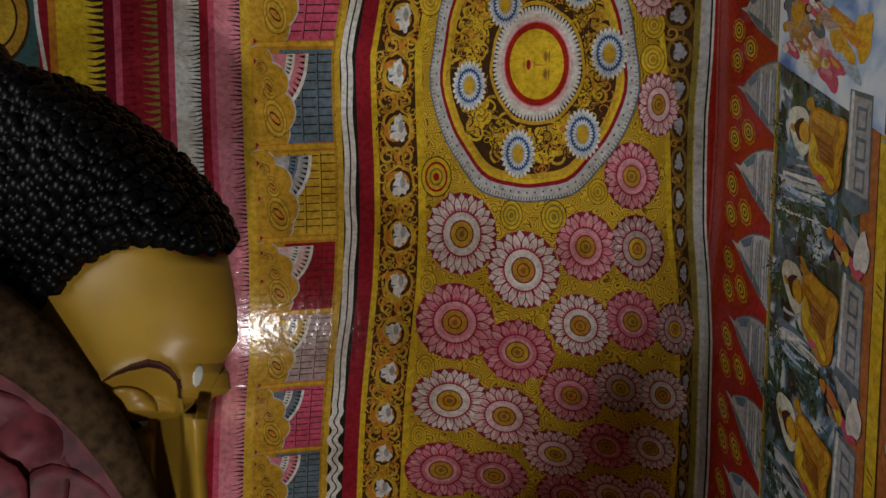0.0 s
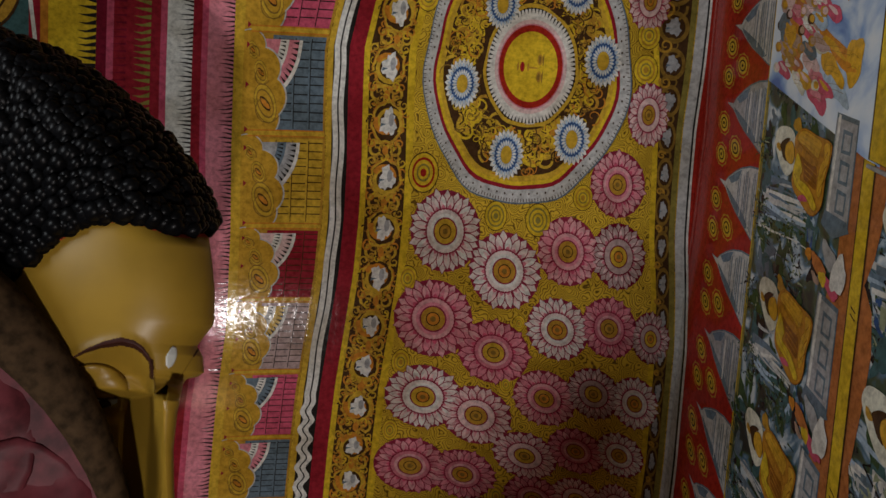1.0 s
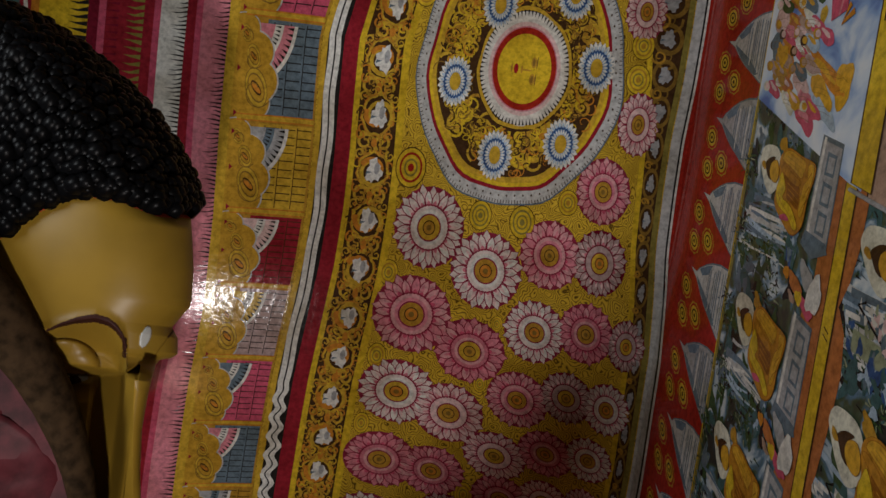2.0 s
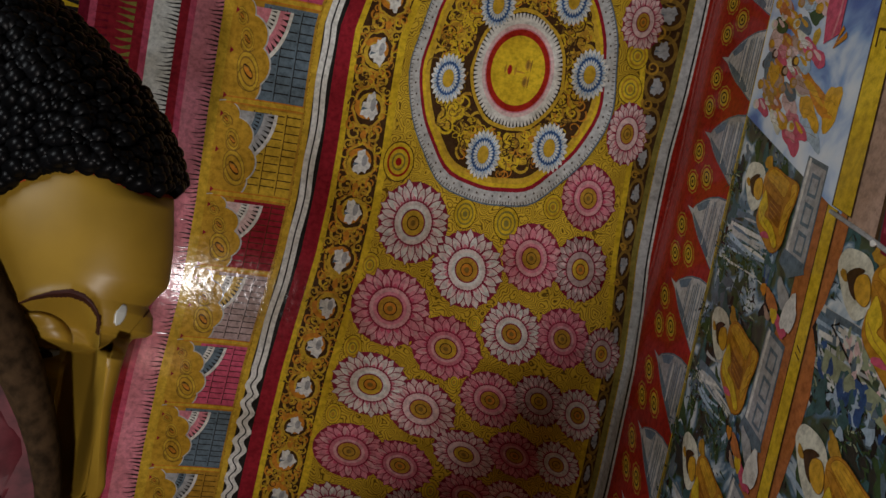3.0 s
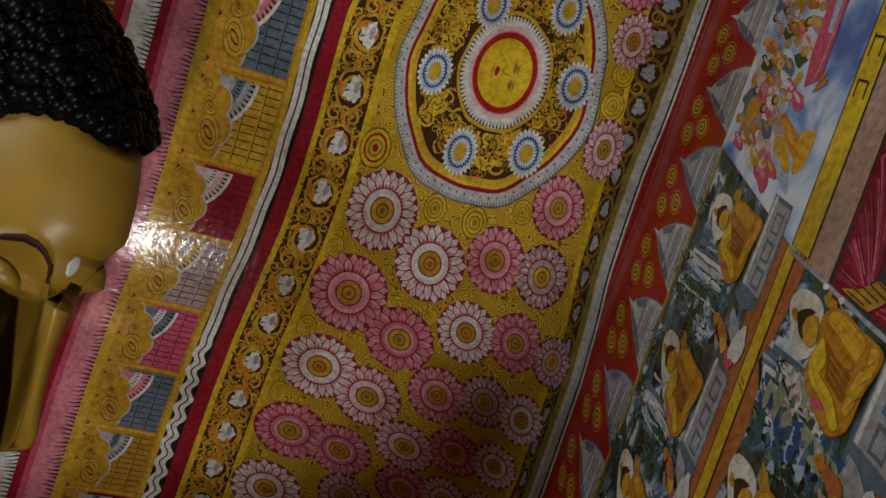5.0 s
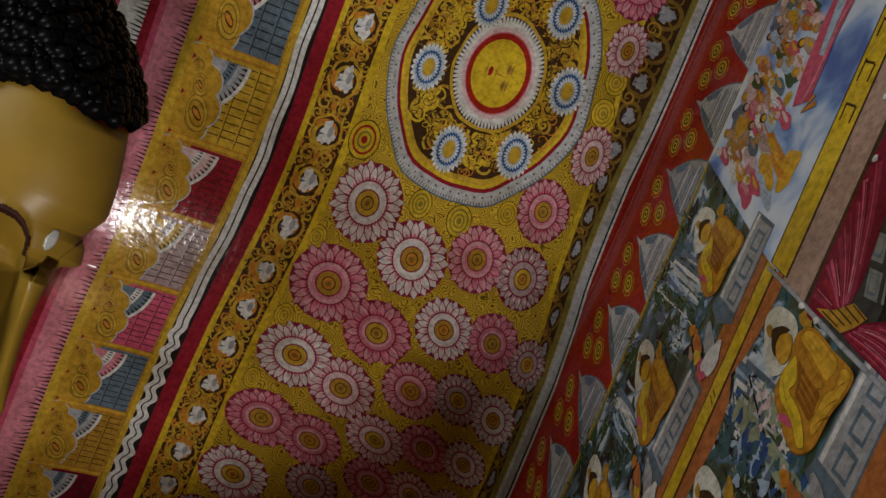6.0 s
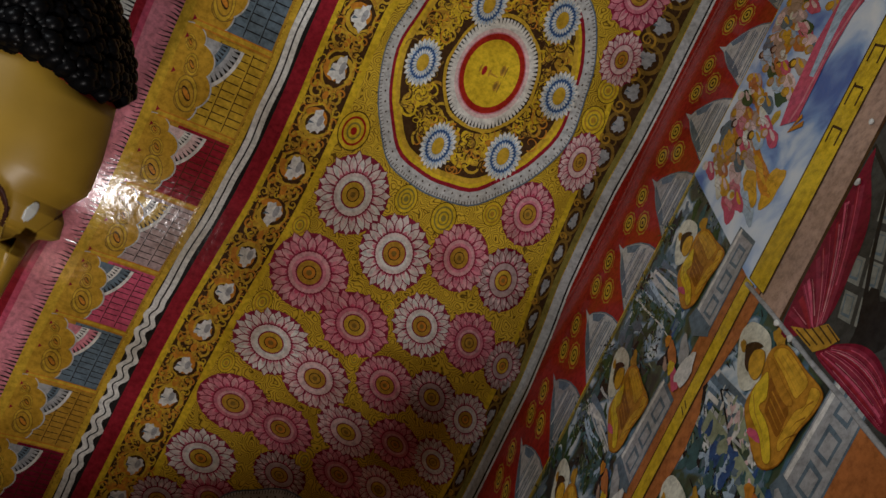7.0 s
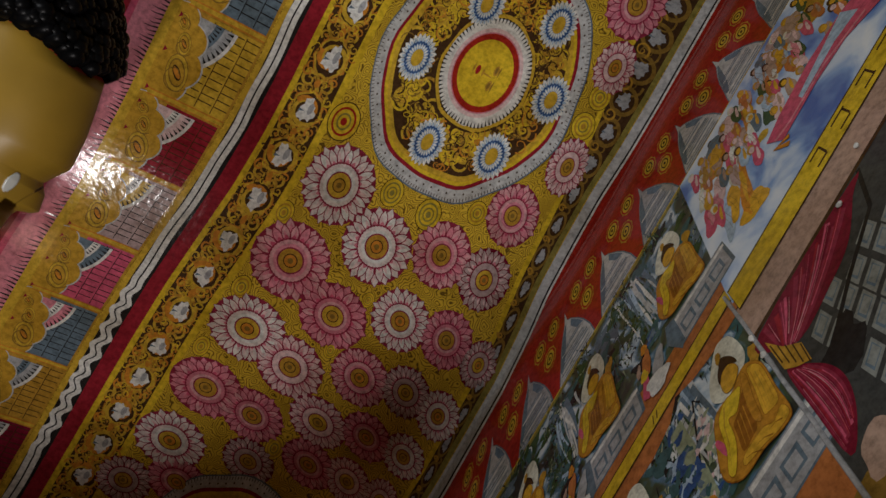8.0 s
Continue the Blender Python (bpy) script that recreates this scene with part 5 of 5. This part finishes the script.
def statue():
    centre = EYE + towards(-0.522, 0.165) * 1.15
    view = (EYE - centre).normalized()
    right = AIM.to_3x3() @ Vector((1, 0, 0))
    right = (right - view * right.dot(view)).normalized()
    up = view.cross(right)
    F = right * math.sin(radians(45)) + view * math.cos(radians(45))
    v, f, k = [], [], []

    def place(a, y, out=0.0):
        """A point of the head: a runs round it from the brow's far edge past the viewer to the back."""
        crest = CREST_LINE(y)
        c = math.cos(a)
        x = crest + ((FRONT_LINE(y) - crest) if c > 0 else (crest - BACK_LINE(y))) * c
        h = math.sin(a)
        if c > 0 and h >= 0:
            # brow and nose are flat in front: they hardly fall back towards their outline
            h = 1 - (1 - h) * (1 - (0.55 * ease(430, 470, y) + 0.3 * ease(716, 742, y)) * ease(1015, 990, y))
        deep = 1.15 + 0.06 * ((y - 560) / 450) ** 2 - 0.21 * math.sqrt(max(0.02, 1 - ((y - 620) / 720) ** 2)) * h
        d, m = face_relief(x, y) if math.sin(a) >= 0 else (0.0, 1 if y < (430 if c > -0.3 else 720) else 0)
        return EYE + towards((x - 784) / 1331, (y - 441) / 1331) * (deep - d - out), m, x

    # fine steps over the face, coarse ones behind it
    angles = [math.pi / 2 * i / 130 for i in range(130)] + [math.acos(-i / 330) for i in range(330)] + [math.pi + math.pi * i / 50 for i in range(50)]
    rows = [104 + 8 * i for i in range(40)] + [424 + 3 * i for i in range(58)] + [598 + 1.5 * i for i in range(120)] + [778 + 3 * i for i in range(60)] + [958 + 6 * i for i in range(61)]
    NA = len(angles)
    marks = []
    for y in rows:
        for a in angles:
            p, m, x = place(a, y)
            v.append(tuple(p))
            marks.append(m)
    for i in range(len(rows) - 1):
        for j in range(NA):
            q = (i * NA + j, i * NA + (j + 1) % NA, (i + 1) * NA + (j + 1) % NA, (i + 1) * NA + j)
            f.append(q)
            ms = sorted(marks[t] for t in q)
            k.append(1 if 1 in ms else ms[2])
    f.append(tuple(range(NA)))
    f.append(tuple((len(rows) - 1) * NA + j for j in range(NA)))
    k += [1, 0]
    # snail curls
    ball = bmesh.new()
    bmesh.ops.create_icosphere(ball, subdivisions=2, radius=1)
    ball.verts.ensure_lookup_table()
    bv = [t.co.copy() for t in ball.verts]
    bf = [tuple(t.index for t in q.verts) for q in ball.faces]
    ball.free()
    rnd = random.Random(5)
    spots = []
    for row in range(42):
        y = 106 + 17 * row
        a = 0.02 * (row % 3)
        while a < math.tau:
            p, m, x = place(a, y)
            if y < (HAIR_XY(x) - 12 if math.sin(a) >= 0 else 415 if math.cos(a) > -0.3 else 700):
                spots.append((a, y))
            q = place(a + 0.01, y)[0]
            a += min(0.06, 0.0205 / max(1e-4, (q - p).length) * 0.01)
    # a hem of small curls along the hair line
    for i in range(46):
        x = 402 - 9 * i
        y = HAIR_XY(x) - 9
        crest = CREST_LINE(y)
        c = (x - crest) / ((FRONT_LINE(y) - crest) if x > crest else (crest - BACK_LINE(y)))
        spots.append((math.acos(max(-1.0, min(1.0, c))), y))
    for a, y in spots:
        p = place(a + rnd.uniform(-0.02, 0.02), y + rnd.uniform(-6, 6), rnd.uniform(-0.002, 0.005))[0]
        out = (p - centre - up * 0.1).normalized()
        turnq = Vector((0, 0, 1)).rotation_difference(out)
        r = rnd.uniform(0.010, 0.0165)
        n = len(v)
        for c in bv:
            # a snail: a ball drawn to a small tip, with a turn in it
            w = Vector((c.x * r, c.y * r, c.z * r * 1.1 + (0.005 if c.z > 0.85 else 0.0)))
            ang = c.z * 2.2
            w = Vector((w.x * math.cos(ang) - w.y * math.sin(ang), w.x * math.sin(ang) + w.y * math.cos(ang), w.z))
            v.append(tuple(p + turnq @ w))
        for q in bf:
            f.append(tuple(n + t2 for t2 in q))
            k.append(1)
    # neck, shoulder and body in a plain robe, along the couch
    rows = 26
    along = Vector((0.02, 1, -S)).normalized()
    side = along.cross(Vector((1, 0, 0))).normalized()
    across = side.cross(along).normalized()
    rest = centre - up * 0.33 - F * 0.06
    base = len(v)
    for i in range(rows):
        u = i / (rows - 1)
        o = rest + along * (1.55 * u)
        ww = 0.17 + 0.20 * min(1, max(0, (u - 0.08) / 0.16)) - 0.08 * u
        hh = 0.14 + 0.13 * min(1, max(0, (u - 0.08) / 0.2)) - 0.06 * u
        o = o + Vector((-0.22, 0, -0.05)) * min(1, u / 0.3)
        for j in range(32):
            t = math.tau * j / 32
            v.append(tuple(o + across * ww * math.cos(t) + side * hh * math.sin(t) * (1 + 0.02 * math.sin(9 * t + 6 * u))))
    for i in range(rows - 1):
        for j in range(32):
            f.append((base + i * 32 + j, base + i * 32 + (j + 1) % 32, base + (i + 1) * 32 + (j + 1) % 32, base + (i + 1) * 32 + j))
            k.append(0)
    f.append(tuple(base + j for j in range(32)))
    f.append(tuple(base + (rows - 1) * 32 + j for j in range(32)))
    k += [0, 0]
    me = bpy.data.meshes.new("statue")
    me.from_pydata(v, [], f)
    me.polygons.foreach_set("material_index", k)
    me.update()
    return mesh_part("statue", me, [GILT, HAIR, LINE, BROW, IVORY], None, smooth=True)


tagged(statue(), "gilded lying statue with black snail-curl hair on a bolster", "statue")


def bolster():
    """A stiff round pillow: brown rim and a carved rose-coloured lotus on its end."""
    c = EYE + Vector((-0.692, 0.543, 0.349)) * 1.27
    n = Vector((0.497, -0.348, -0.795))
    m = Matrix.Translation(c) @ n.to_track_quat("Z", "Y").to_matrix().to_4x4()
    thing = new("bolster")
    RAD = 0.454 * 1.27
    foot = (m.to_3x3().inverted() @ (AIM.to_3x3() @ Vector((0.866, -0.5, 0)))).normalized()

    def inset(a):
        return min(0.975, 0.815 + 0.19 * (foot.x * math.cos(a) + foot.y * math.sin(a)))
    bm = bmesh.new()
    prof = [(0.88, -0.03), (0.885, 0.004), (0.90, 0.012), (0.92, 0.014), (0.96, 0.012), (0.985, 0.004), (1.0, -0.014), (1.0, -0.05), (0.985, -0.12), (0.95, -0.18), (0.8, -0.2), (0.0, -0.2)]
    rows = []
    for r, z in prof[:-1]:
        row = []
        for j in range(72):
            a = math.tau * j / 72
            q = RAD * (1 - (1 - r) * (1 - inset(a)) / 0.12 if z > -0.04 and r < 1 else r)
            row.append(bm.verts.new(m @ Vector((q * math.cos(a), q * math.sin(a), z + 0.0015 * math.sin(9 * j)))))
        rows.append(row)
    for a, b in zip(rows, rows[1:]):
        for j in range(72):
            bm.faces.new((a[j], a[(j + 1) % 72], b[(j + 1) % 72], b[j]))
    bm.faces.new(rows[-1])
    bmesh.ops.recalc_face_normals(bm, faces=bm.faces[:])
    part("cushion_rim", bm, DUSTY, thing, "dusty brown padded rim", True)
    bm = bmesh.new()
    verts = [[bm.verts.new(m @ Vector((RAD * r * inset(math.tau * j / 48) * math.cos(math.tau * j / 48), RAD * r * inset(math.tau * j / 48) * math.sin(math.tau * j / 48), -0.03))) for j in range(48)] for r in (1.01, 0.3)]
    for j in range(48):
        bm.faces.new((verts[0][j], verts[0][(j + 1) % 48], verts[1][(j + 1) % 48], verts[1][j]))
    bm.faces.new(verts[1])
    part("cushion_end", bm, CLOTH, thing, "dark rose recessed end")
    for ring, (count, r0, r1, wide, lift) in enumerate(((22, 0.66, 0.885, 0.088, -0.006), (16, 0.45, 0.77, 0.098, 0.014), (10, 0.15, 0.58, 0.115, 0.028))):
        for i in range(count):
            a = math.tau * (i + 0.5 * ring) / count
            bm = bmesh.new()
            bmesh.ops.create_uvsphere(bm, u_segments=18, v_segments=12, radius=1)
            for v in bm.verts:
                x, y, z = v.co
                r = r0 + (r1 - r0) * (x + 1) / 2
                w = wide * (1 - 0.3 * x) * (1 - 0.25 * x * x)
                fold = 0.007 * math.cos(6.5 * y) * (1 - x * x) + 0.003 * math.sin(5 * x + i)
                p = Vector((RAD * r * inset(a) / 0.885, RAD * w * 2.0 * y, -0.028 + lift + (0.011 * z + fold) * (1 - 0.3 * x)))
                v.co = m @ (Matrix.Rotation(a, 3, "Z") @ p)
            part("petal", bm, CLOTH, thing, "carved rose-pink petal", True)
    return tagged(thing, "round brown bolster with a carved rose lotus end", "pillow")


DUSTY = lacquer("dusty_brown_cloth", (0.046, 0.027, 0.013), 0.85, 0.7, 70, 0.08)
CLOTH = lacquer("faded_rose_paint", (0.105, 0.020, 0.026), 0.5, 0.6, 40, 0.15)
bolster()


def couch():
    thing = new("couch")
    box("platform", (XL, -0.35, 0.0), (-0.45, 2.9, 0.72), PLASTER, thing, "", 0.02)
    box("ledge", (XL, -0.38, 0.72), (-0.42, 2.93, 0.80), CEMENT, thing, "grey ledge", 0.015)
    box("headrest_block", (-1.5, -0.1, 0.80), (-0.60, 1.15, 1.42), PLASTER, thing, "plastered block under the pillow", 0.03)
    return tagged(thing, "plastered couch on which the statue lies", "couch")


couch()
